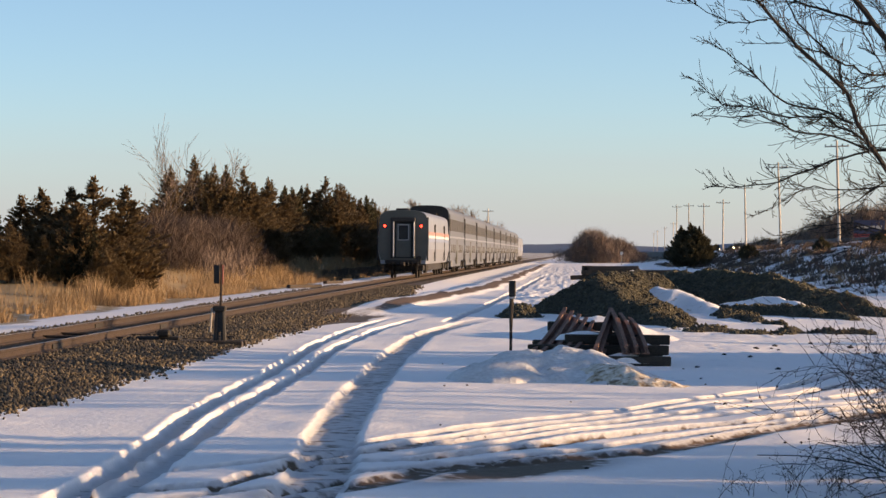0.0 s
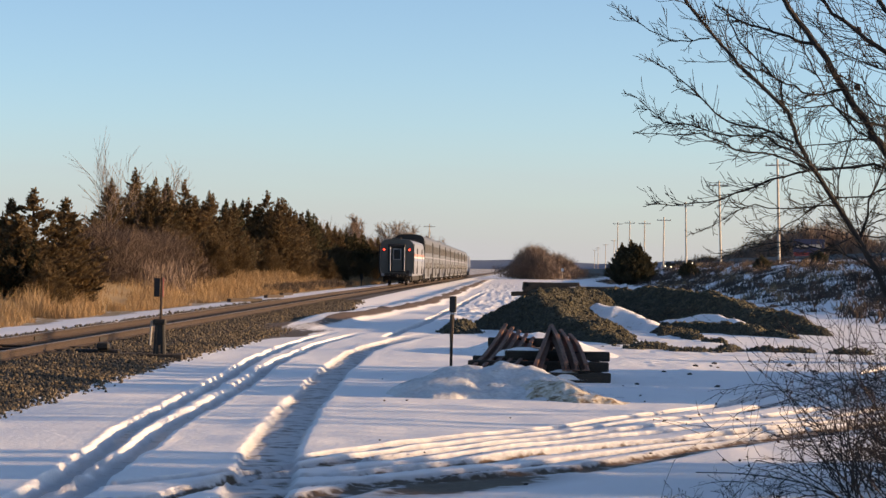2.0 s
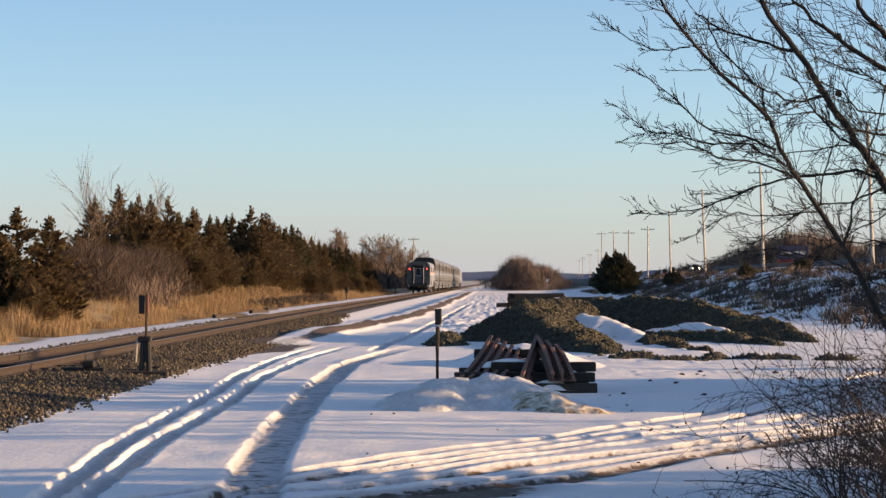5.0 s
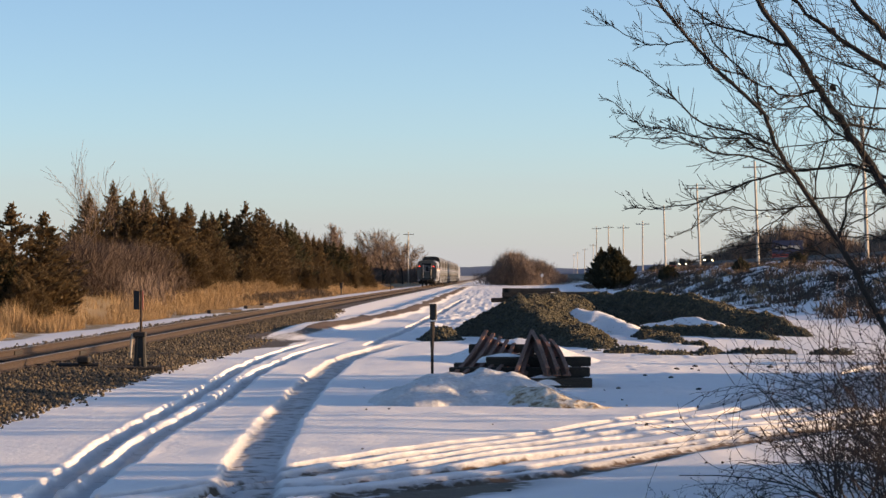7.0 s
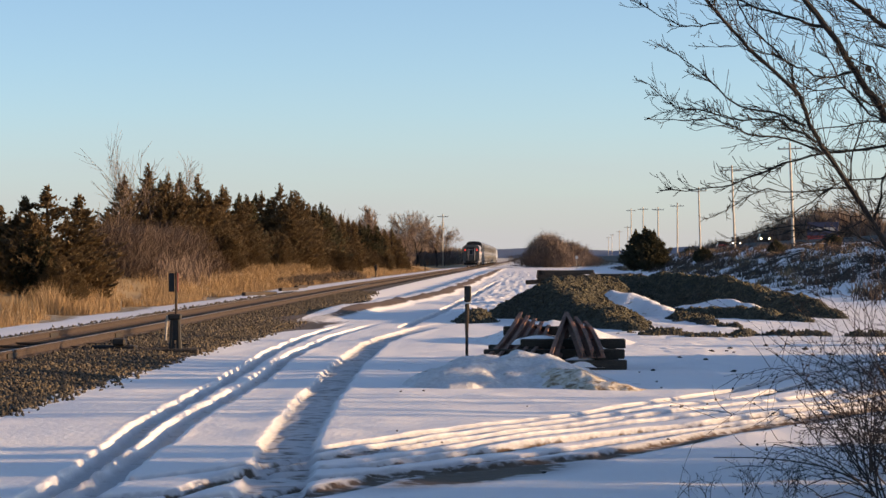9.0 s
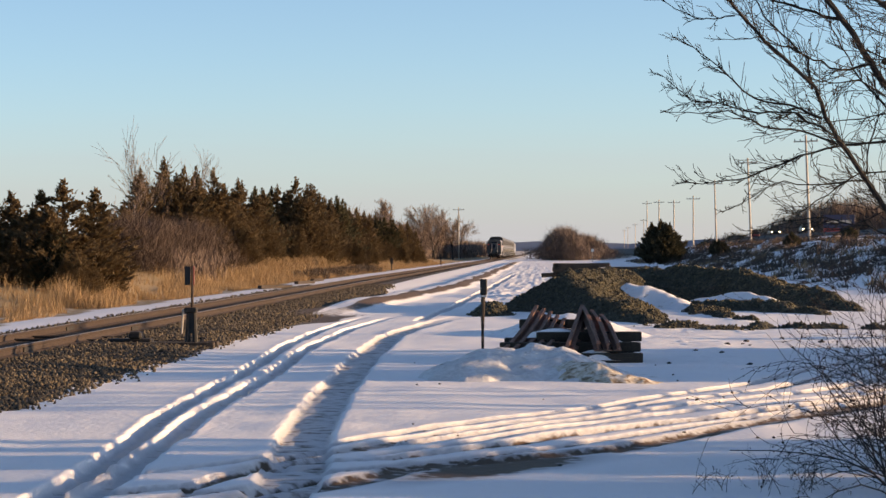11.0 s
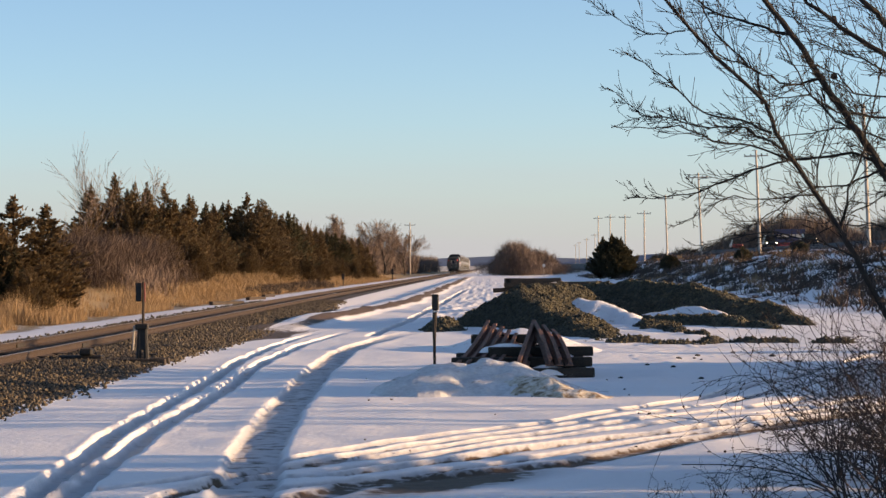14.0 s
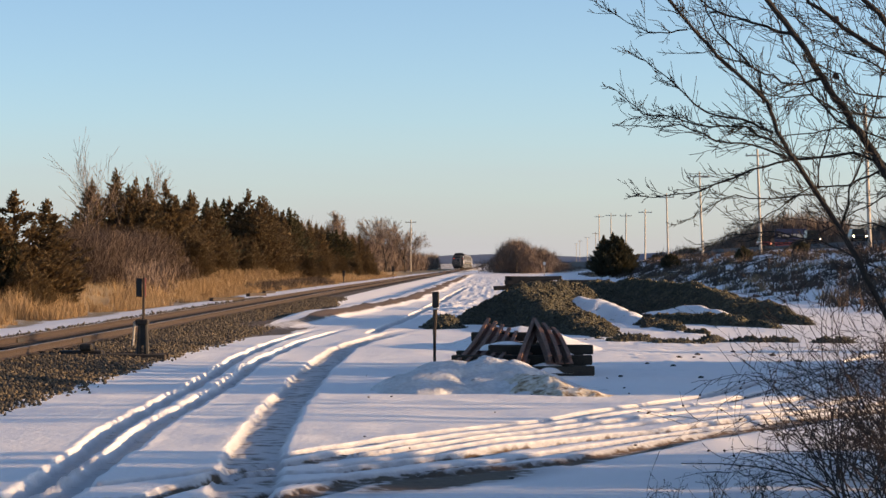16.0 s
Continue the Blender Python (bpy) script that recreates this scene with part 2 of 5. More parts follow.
def sticks(rng, p0, p1, r0, r1):
    """Three-sided tapered sticks from p0 to p1: vertices and quads."""
    n = len(p0)
    d = p1 - p0
    d = d / (np.linalg.norm(d, axis=1, keepdims=True) + 1e-9)
    s = np.cross(d, rng.normal(size=(n, 3)))
    s /= np.linalg.norm(s, axis=1, keepdims=True) + 1e-9
    t = np.cross(d, s)
    v = []
    for p, r in ((p0, r0), (p1, r1)):
        for a in (0, 2.094, 4.189):
            v.append(p + (s * math.cos(a) + t * math.sin(a)) * r[:, None])
    v = np.stack(v, 1).reshape(-1, 3)
    i = np.arange(n)[:, None] * 6
    q = np.concatenate([i + [0, 1, 4, 3], i + [1, 2, 5, 4], i + [2, 0, 3, 5]], 0)
    return v, q


def smooth01(a, b, x):
    t = np.clip((x - a) / (b - a), 0, 1)
    return t * t * (3 - 2 * t)


def value_noise(x, y, seed=0):
    """Smooth noise from 0 to 1 on arrays of places, one lump a metre."""
    xi, yi = np.floor(x).astype(np.int64), np.floor(y).astype(np.int64)
    fx, fy = x - xi, y - yi
    fx, fy = fx * fx * (3 - 2 * fx), fy * fy * (3 - 2 * fy)

    def h(a, b):
        k = (a * 374761393 + b * 668265263 + seed * 1442695041) & 0xFFFFFFFF
        k = ((k ^ (k >> 13)) * 1274126177) & 0xFFFFFFFF
        return ((k ^ (k >> 16)) & 0xFFFF) / 65535.0
    return (h(xi, yi) * (1 - fx) + h(xi + 1, yi) * fx) * (1 - fy) + (h(xi, yi + 1) * (1 - fx) + h(xi + 1, yi + 1) * fx) * fy


# ---------------------------------------------------------------- ground
TRACK_X, RAIL_Z, GAUGE = -10.2, 0.28, 1.505      # centre of the main line, top of rail, rail centres apart

# wheel ruts: centre line, half width, depth
RUTS_AHEAD = [
    ([(-4.07, 18), (-4.07, 21.6), (-4.34, 26.3), (-4.62, 32.4), (-4.84, 39.1), (-5.28, 50.6), (-5.5, 60.7), (-5.2, 75)], 0.13, 0.11),
    ([(-3.72, 18), (-3.75, 21.6), (-3.94, 25.4), (-4.15, 31.5), (-4.34, 39.5), (-4.71, 48.4), (-4.85, 62), (-4.3, 75)], 0.13, 0.11),
    ([(-2.1, 18), (-2.25, 22.7), (-2.52, 26.1), (-2.9, 34.2), (-3.34, 47.1), (-3.45, 56.8), (-3.3, 62), (-2.74, 69.3), (-2.0, 75)], 0.28, 0.066),
    ([(-3.4, 70), (-3.1, 85), (-2.7, 120), (-2.4, 160), (-2.2, 200)], 0.17, 0.06)]
RUTS_ACROSS = [
    ([(-4.0, 21.5), (-2.58, 24), (-1.86, 26.1), (-0.49, 29.1), (0.92, 32), (3.17, 37.1), (5.54, 44.7), (9, 56)], 0.11, 0.06),
    ([(-3.2, 22.0), (-2.2, 24.2), (-1.5, 26.0), (-0.3, 28.4), (1.2, 31.6), (3.3, 35.7), (5.54, 42.0), (9, 51)], 0.1, 0.05),
    ([(-2.3, 23.8), (-1.46, 25.4), (-0.46, 27.2), (1.6, 31.2), (3.29, 34), (5.52, 38.8), (9, 46)], 0.12, 0.06),
    ([(-2.0, 23.5), (-1.3, 24.8), (-0.2, 26.9), (1.8, 30.4), (3.5, 33), (5.52, 36.8), (9, 43)], 0.09, 0.05),
    ([(-4.5, 19.4), (-2.98, 21), (-2.59, 23), (-1.47, 23.7), (0.16, 26.5), (2.2, 29.6), (4.87, 34.2), (9, 41)], 0.15, 0.07),
    ([(-3.8, 19.0), (-2.4, 21), (-1.9, 22.4), (-1.1, 23.3), (0.4, 25.7), (2.3, 28.9), (4.8, 33.2), (9, 40.3)], 0.1, 0.05),
    ([(-3, 19.4), (-1.88, 21), (-1.21, 22.7), (-0.4, 23.7), (0.72, 25), (2.41, 28.2), (4.6, 32.4), (9, 39.5)], 0.2, 0.045)]


def bank_x(y):
    """Crest of the low spoil bank between the main line and the lane."""
    return np.interp(y, [60, 75, 90, 105, 136, 5000], [-7.9, -6.9, -6.1, -5.3, -4.4, -4.4])


def rut(d, half, deep):
    a = np.abs(d)
    return -deep * (1 - smooth01(half * 0.92, half * 0.95 + 0.035, a)) + deep * 0.05 * np.exp(-((a - half * 1.5) / (half * 0.45)) ** 2)


def grade(y):
    """The line falls gently away beyond the yard."""
    return -0.0012 * np.clip(np.asarray(y, float) - 150, 0, 1400)


def land(x, y):
    """Height of the ground, without the ruts."""
    z = 0.05 * (value_noise(x * 0.4, y * 0.25, 1) - 0.5) + 0.03 * (value_noise(x * 1.7, y * 0.9, 2) - 0.5)
    near = 1 - smooth01(300, 600, y)
    bed = smooth01(-15.5, -12.6, x) * (1 - smooth01(-8.2, -6.4, x))
    z = z * (1 - bed) + 0.1 * bed
    z = z + 0.9 * smooth01(-15.5, -20, x) * smooth01(60, 110, y) * near
    bank = smooth01(13, 30, x) * smooth01(60, 160, y) * (1 - smooth01(420, 640, y))
    z = z + 2.9 * bank + 0.35 * bank * (value_noise(x * 0.3, y * 0.08, 5) - 0.5)
    z = z + 0.7 * smooth01(34, 37, x) * bank
    return z + grade(y)


def build_ground():
    xs = np.unique(np.concatenate([np.arange(-9, 8.01, 0.045), np.arange(-24, -9, 0.35), np.arange(8, 60, 0.6),
                                   -24 - np.geomspace(1, 4000, 40), 60 + np.geomspace(2, 4000, 40)]))
    ys = np.unique(np.concatenate([np.arange(17, 62, 0.11), np.arange(62, 130, 0.4), 130 * np.geomspace(1, 38, 150), -np.geomspace(1, 900, 14), [8, 12, 15]]))
    X, Y = np.meshgrid(xs, ys)
    Z = land(X, Y)
    lumps = 0.85 + 0.3 * value_noise(X * 0.5, Y * 1.1, 7) + 0.1 * value_noise(X * 9, Y * 3.0, 8)
    worn = np.zeros_like(Z)
    for line, half, deep in RUTS_AHEAD:
        line = np.array(line)
        d = X - np.interp(Y, line[:, 1], line[:, 0]) + 0.05 * (value_noise(Y * 1.3, Y * 0 + half * 31, 9) - 0.5)
        on = smooth01(line[0, 1] - 1, line[0, 1], Y) * (1 - smooth01(line[-1, 1] - 12, line[-1, 1], Y))
        Z += rut(d, half, deep) * lumps * on
        worn = np.maximum(worn, on * (1 - smooth01(half * 0.85, half * 1.2, np.abs(d))) * (0.5 if half > 0.2 else 0.42))
    for k, (line, half, deep) in enumerate(RUTS_ACROSS):
        line = np.array(line)
        slope = np.gradient(np.interp(X[0], line[:, 0], line[:, 1]), X[0])
        d = (Y - np.interp(X, line[:, 0], line[:, 1])) / np.sqrt(1 + slope ** 2)[None, :] + 0.06 * (value_noise(X * 1.1, X * 0 + k * 7, 11) - 0.5)
        on = smooth01(line[0, 0], line[0, 0] + 0.8, X) * (1 - smooth01(line[-1, 0] - 1, line[-1, 0], X))
        Z += rut(d, half, deep) * lumps * on
        worn = np.maximum(worn, on * (1 - smooth01(half * 0.9, half * 1.4, np.abs(d))) * (0.72 if k > 3 else 0.62))
        if k == 6:
            worn = np.maximum(worn, 0.62 * (1 - smooth01(half * 1.0, half * 1.9, np.abs(d))) * smooth01(-2.0, -1.2, X) * (1 - smooth01(0.6, 1.8, X)))
    # a low bank of spoil with snow on its crest and bare earth on the face towards the lane
    off = X - bank_x(Y) + 0.5 * (value_noise(Y * 0.22, Y * 0, 19) - 0.5)
    along = smooth01(70, 88, Y) * (1 - smooth01(330, 520, Y))
    Z += 0.24 * along * (0.7 + 0.5 * value_noise(Y * 0.2, X * 0.4, 20)) * smooth01(-1.3, -0.25, off) * (1 - smooth01(0.05, 1.1, off))
    bare = along * smooth01(0.02, 0.15, off) * (1 - smooth01(0.5, 0.78, off)) * (0.8 + 0.25 * smooth01(0.25, 0.6, value_noise(X * 0.5, Y * 0.16, 23)))
    # churned snow along the lane
    lane = smooth01(76, 90, Y) * (1 - smooth01(260, 420, Y)) * smooth01(-3.4, -2.6, X) * (1 - smooth01(0.6, 1.6, X))
    Z += lane * (0.1 * (value_noise(X * 2.2, Y * 0.35, 17) - 0.5) + 0.06 * (value_noise(X * 5, Y * 0.9, 18) - 0.5))
    # mud where the tracks meet
    worn = np.maximum(worn, 1.3 * np.exp(-((X + 0.4) / 0.8) ** 2 - ((Y - 22.9 - 1.2 * (X + 0.4)) / 0.75) ** 2))
    # rubble and clods
    rough = smooth01(0.72, 0.95, value_noise(X * 4, Y * 2, 13)) * 0.018
    Z += rough * smooth01(40, 44, Y) * (1 - smooth01(75, 80, Y)) * smooth01(1.5, 3, X)
    edge_x = -6.75 + 0.5 * (value_noise(Y * 0.35, Y * 0, 15) - 0.5) + 1.4 * smooth01(60, 75, Y)
    stone = smooth01(-12.6, -12.2, X) * (1 - smooth01(edge_x - 0.25, edge_x + 0.25, X)) * (1 - smooth01(66, 84, Y))
    stone = np.maximum(stone, smooth01(-12.3, -11.9, X) * (1 - smooth01(-0.3, 0.1, X - np.interp(Y, [60, 85, 105, 130, 200], [-6.7, -6.9, -7.2, -7.9, -8.1]))) * (Y > 20))
    wob = 1.1 * (value_noise(Y * 0.16, Y * 0, 41) - 0.5) + 0.5 * (value_noise(Y * 0.7, Y * 0, 42) - 0.5)
    grass = smooth01(-13.7, -14.5, X + wob) * smooth01(0, 10, Y) * (1 - smooth01(800, 1500, Y)) * np.where(X < -16.2, 0.8, 0.62)
    grass = np.maximum(grass, 0.29 * smooth01(17, 24, X) * smooth01(60, 100, Y) * (1 - smooth01(900, 1500, Y)))
    worn = np.maximum(worn, 1.05 * bare)
    grass = np.maximum(grass, 0.5 * smooth01(350, 600, Y) * (np.abs(X + 2.5) > 4))
    verts = np.stack([X, Y, Z], -1).reshape(-1, 3)
    ny, nx = X.shape
    i = (np.arange(ny - 1)[:, None] * nx + np.arange(nx - 1)[None, :]).reshape(-1)
    faces = np.stack([i, i + 1, i + nx + 1, i + nx], 1)
    ob = mesh_part("ground", verts, faces, GROUND, smooth=True)
    col = ob.data.color_attributes.new("cover", "FLOAT_COLOR", "POINT")
    rgba = np.stack([stone, grass, worn, np.ones_like(Z)], -1).astype(np.float32)
    col.data.foreach_set("color", rgba.ravel())
    return tagged(ob, "snow-covered ground with frozen wheel ruts, ballast and dead grass", "ground", kind="structure")


build_ground()


def height(x, y):
    return float(land(np.array([[x]], float), np.array([[y]], float))[0, 0])


# ---------------------------------------------------------------- far hills
def build_hills():
    a = np.radians(np.arange(-40, 41, 0.25))
    r = 3800
    top = 6 + 6 * value_noise(a * 30, a * 0, 21) + 4 * value_noise(a * 110, a * 0, 22) + 10 * smooth01(0.0, 0.25, a)
    n = len(a)
    v = np.concatenate([np.stack([np.sin(a) * r, np.cos(a) * r, -5 + 0 * a], 1), np.stack([np.sin(a) * r, np.cos(a) * r, top], 1),
                        np.stack([np.sin(a) * (r + 900), np.cos(a) * (r + 900), top * 0.8], 1)])
    i = np.arange(n - 1)
    f = np.concatenate([np.stack([i, i + 1, i + n + 1, i + n], 1), np.stack([i + n, i + n + 1, i + 2 * n + 1, i + 2 * n], 1)])
    tagged(mesh_part("backdrop", v, f, HILL), "low hills on the horizon, distance haze painted in as blue-grey", "hills", kind="structure")


build_hills()


def build_haze():
    """A glowing shell that paints grey-lilac winter haze low over the horizon, thinning upwards."""
    m = bpy.data.materials.new("haze_glow")
    m.use_nodes = True
    N, L = m.node_tree.nodes, m.node_tree.links
    tc = N.new("ShaderNodeTexCoord")
    at = N.new("ShaderNodeAttribute")
    at.attribute_name = "veil"
    mp = N.new("ShaderNodeMapping")
    mp.inputs["Scale"].default_value = (0.0012, 0.0012, 0.012)
    L.new(tc.outputs["Object"], mp.inputs[0])
    nz = N.new("ShaderNodeTexNoise")
    nz.inputs["Scale"].default_value, nz.inputs["Detail"].default_value = 1.0, 5
    L.new(mp.outputs[0], nz.inputs["Vector"])
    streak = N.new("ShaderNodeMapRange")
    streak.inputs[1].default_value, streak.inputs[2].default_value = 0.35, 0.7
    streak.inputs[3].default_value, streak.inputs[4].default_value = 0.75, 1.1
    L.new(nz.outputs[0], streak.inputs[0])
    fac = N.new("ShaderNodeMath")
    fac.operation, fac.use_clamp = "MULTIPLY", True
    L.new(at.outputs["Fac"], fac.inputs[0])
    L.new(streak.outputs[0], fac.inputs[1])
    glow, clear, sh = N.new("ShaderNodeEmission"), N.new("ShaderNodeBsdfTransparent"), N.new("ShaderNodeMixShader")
    glow.inputs[0].default_value, glow.inputs[1].default_value = (*HAZE_GLOW, 1), 1.0
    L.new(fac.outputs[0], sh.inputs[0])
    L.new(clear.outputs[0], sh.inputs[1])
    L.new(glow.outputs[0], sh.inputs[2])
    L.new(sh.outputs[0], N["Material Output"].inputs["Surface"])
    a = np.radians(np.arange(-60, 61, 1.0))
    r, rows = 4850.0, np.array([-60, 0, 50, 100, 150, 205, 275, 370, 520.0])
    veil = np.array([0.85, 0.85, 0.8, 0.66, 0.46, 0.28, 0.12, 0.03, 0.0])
    A, Zr = np.meshgrid(a, rows)
    n = len(a)
    i = (np.arange(len(rows) - 1)[:, None] * n + np.arange(n - 1)[None, :]).reshape(-1)
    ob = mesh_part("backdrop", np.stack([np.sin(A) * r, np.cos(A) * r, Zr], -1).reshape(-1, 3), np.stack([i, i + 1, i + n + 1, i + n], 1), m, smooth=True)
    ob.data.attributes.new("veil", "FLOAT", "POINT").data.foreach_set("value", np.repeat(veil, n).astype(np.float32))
    tagged(ob, "glowing backdrop with pale grey-lilac horizon haze painted in", "haze", kind="structure")


# emitted colour of the painted haze
HAZE_GLOW = (0.2, 0.262, 0.405)
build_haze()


# ---------------------------------------------------------------- railway
def rail_profile():
    return [(-0.07, 0), (0.07, 0), (0.07, 0.015), (0.012, 0.04), (0.012, 0.125), (0.036, 0.135), (0.036, 0.168), (0.028, 0.176),
            (-0.028, 0.176), (-0.036, 0.168), (-0.036, 0.135), (-0.012, 0.125), (-0.012, 0.04), (-0.07, 0.015)]


def swept_rail(name, line, z, material, parent, label=""):
    """A rail along a line of places in plan."""
    prof = rail_profile()
    bm = bmesh.new()
    rings = [[bm.verts.new((x + px, y, z + pz + float(grade(y)))) for px, pz in prof] for x, y in line]
    n = len(prof)
    for a, b in zip(rings, rings[1:]):
        for k in range(n):
            bm.faces.new((a[k], b[k], b[(k + 1) % n], a[(k + 1) % n]))
    bmesh.ops.recalc_face_normals(bm, faces=bm.faces)
    return part(name, bm, material, parent, label)


def build_track():
    track = empty("railway_track", "rusty main-line rails on dark ties in ballast", "track", kind="structure")
    z = RAIL_Z - 0.176
    ends = [-60, 0, 60, 150, 300, 600, 1200, 1550, 2400]
    for s in (-1, 1):
        swept_rail("rail", [(TRACK_X + s * GAUGE / 2, y) for y in ends], z, RUST, track, "rusty steel rail")
        boxed("rail_head", (TRACK_X + s * GAUGE / 2 - 0.024, TRACK_X + s * GAUGE / 2 + 0.024, -60, 150, RAIL_Z + 0.001, RAIL_Z + 0.004), RAIL_TOP, track, "polished running surface")
    rng = np.random.default_rng(3)
    me = None
    far_v, far_f, count = [], [], 0
    for k in range(560):
        y = 24 + k * 0.55
        ln, sh = 2.6 + rng.uniform(-0.06, 0.06), rng.uniform(-0.05, 0.05)
        if 50 < y < 66:
            ln, sh = ln + 1.2, sh + 0.6
        if k < 280:
            if me is None:
                tie = boxed("tie", (-0.5, 0.5, -0.11, 0.11, -0.1, 0.075), TIE, track, bevel=0.012)
                me = tie.data
            else:
                tie = new("tie", me)
                tie.parent = track
            tie.matrix_basis = Matrix.LocRotScale((TRACK_X + sh, y, 0.035 + float(grade(y))), Euler((0, 0, rng.normal(0, 0.012))), (ln, 1, 1))
        else:
            x0, x1, b, g = TRACK_X + sh - ln / 2, TRACK_X + sh + ln / 2, len(far_v), float(grade(y))
            far_v += [(x0, y - 0.11, 0.11 + g), (x1, y - 0.11, 0.11 + g), (x1, y + 0.11, 0.11 + g), (x0, y + 0.11, 0.11 + g), (x0, y - 0.11, g - 0.05), (x1, y - 0.11, g - 0.05)]
            far_f += [(b, b + 1, b + 2, b + 3), (b + 4, b + 5, b + 1, b)]
    tagged(mesh_part("far_ties", far_v, far_f, TIE, track), kind="stuff")
    # tie plates and joint bars on the near rails
    for s in (-1, 1):
        for y in (33, 44.9, 56.8):
            boxed("joint_bar", (TRACK_X + s * GAUGE / 2 + 0.014, TRACK_X + s * GAUGE / 2 + 0.04, y, y + 0.9, z + 0.03, z + 0.125), UNDER, track, bevel=0.006)
    # switch rods between the rails
    for y in (51.2, 53.0):
        bm = tube(bmesh.new(), [(TRACK_X - 0.8, y, 0.14), (TRACK_X + 3.0, y, 0.1)], [0.03, 0.03], 6)
        part("switch_rod", bm, UNDER, track)
    return track


def build_ballast_stones():
    """Loose crushed stone on the near shoulder."""
    rng = np.random.default_rng(8)
    n = 70000
    y = 24 + 106 * rng.random(n) ** 1.7
    x = -12.1 + rng.random(n) * 5.6 + rng.normal(0, 0.25, n)
    keep = (np.abs(x - TRACK_X) > 0.95) & (x < np.interp(y, [60, 85, 105, 130], [-6.7, -6.9, -7.2, -7.9]) + 0.4 * (value_noise(y * 0.6, y * 0, 31) - 0.5) + np.abs(rng.normal(0, 0.2, n)))
    x, y = x[keep], y[keep]
    n = len(x)
    z = land(x[None, :], y[None, :])[0]
    r = rng.uniform(0.016, 0.044, n) * np.interp(y, [24, 70, 130], [1, 1.15, 1.6])
    octa = np.array([(1, 0, 0), (-1, 0, 0), (0, 1, 0), (0, -1, 0), (0, 0, 1), (0, 0, -1)], float)
    tri = np.array([(0, 2, 4), (2, 1, 4), (1, 3, 4), (3, 0, 4), (2, 0, 5), (1, 2, 5), (3, 1, 5), (0, 3, 5)])
    v = octa[None] * rng.uniform(0.6, 1.25, (n, 6, 1)) * r[:, None, None] + rng.normal(0, 0.25, (n, 6, 3)) * r[:, None, None]
    v += np.stack([x, y, z + r * 0.3], 1)[:, None, :]
    f = tri[None] + np.arange(n)[:, None, None] * 6
    tagged(mesh_part("ballast", v.reshape(-1, 3), f.reshape(-1, 3), STONE), "crushed grey-brown stone ballast beside the rails", "ballast", kind="stuff")


def build_switch_stand():
    st = empty("switch_stand", "black cast switch stand with a rusty mast and dark target", "switch stand", at=pose(-7.1, 50.2, 0))
    boxed("base_plate", (-0.3, 0.3, -0.22, 0.22, 0.02, 0.08), UNDER, st, bevel=0.015)
    bm = bmesh.new()
    for sx in (-0.085, 0.075):
        tube(bm, [(sx * 1.0, 0, 0.05), (sx * 0.7, 0, 0.75)], [0.06, 0.045], 8)
    box(bm, -0.06, 0.06, -0.04, 0.04, 0.3, 0.72, 0.01)
    part("stand_body", bm, BLACK, st)
    boxed("connecting_block", (-1.7, -0.8, -0.16, 0.2, 0.02, 0.2), UNDER, st, "dark switch mechanism", 0.03)
    boxed("bell_crank", (-1.25, -1.0, -0.24, 0.1, 0.2, 0.34), UNDER, st, bevel=0.03)
    boxed("head_casting", (-0.14, 0.12, -0.11, 0.11, 0.72, 0.83), UNDER, st, bevel=0.02)
    part("crank", tube(bmesh.new(), [(-0.16, -0.05, 0.8), (-0.19, -0.05, 0.3)], [0.028, 0.022], 6), POLE, st, "pale worn throw lever")
    part("mast", tube(bmesh.new(), [(0.01, 0, 0.8), (0.02, 0, 1.68)], [0.03, 0.022], 8), RUST, st, "rusty mast")
    boxed("target", (-0.14, -0.02, -0.012, 0.012, 1.28, 1.66), BLACK, st, "dark target plate", 0.008)
    boxed("target_edge", (0.035, 0.06, -0.012, 0.012, 1.28, 1.66), CAR_RED, st, "red target edge", 0.004)
    boxed("head_block", (-2.4, 0.5, -0.38, -0.16, -0.02, 0.13), TIE, st, "long dark timber", 0.015)
    boxed("head_block", (-2.4, 0.5, 0.2, 0.42, -0.02, 0.13), TIE, st, "long dark timber", 0.015)
    return st


def build_post():
    p = empty("marker_post", "rusty steel marker post standing in the snow", "post", at=pose(-1.12, 47, 0))
    part("shaft", tube(bmesh.new(), [(0, 0, -0.1), (0.0, 0, 0.8), (0.02, 0, 1.4)], [0.036, 0.04, 0.042], 8), TIE, p)
    boxed("cap", (-0.045, 0.085, -0.05, 0.05, 1.13, 1.43), BLACK, p, "dark cap", 0.015)
    boxed("band", (-0.042, 0.08, -0.052, 0.052, 1.09, 1.12), WHITE, p, "white band", 0.006)


build_track()
build_ballast_stones()
build_switch_stand()
build_post()


# ---------------------------------------------------------------- the train
def car_profile(half, bottom, top, shoulder, tumble=0.06, square=0.7):
    r = [(half - tumble * 1.8, bottom), (half, bottom + 0.9), (half - tumble, shoulder)]
    for k in range(1, 7):
        a = math.pi / 2 * k / 6
        r.append(((half - tumble) * math.cos(a) ** square if k < 6 else 0.0, shoulder + (top - shoulder) * math.sin(a)))
    return r + [(-x, z) for x, z in r[-2::-1]]


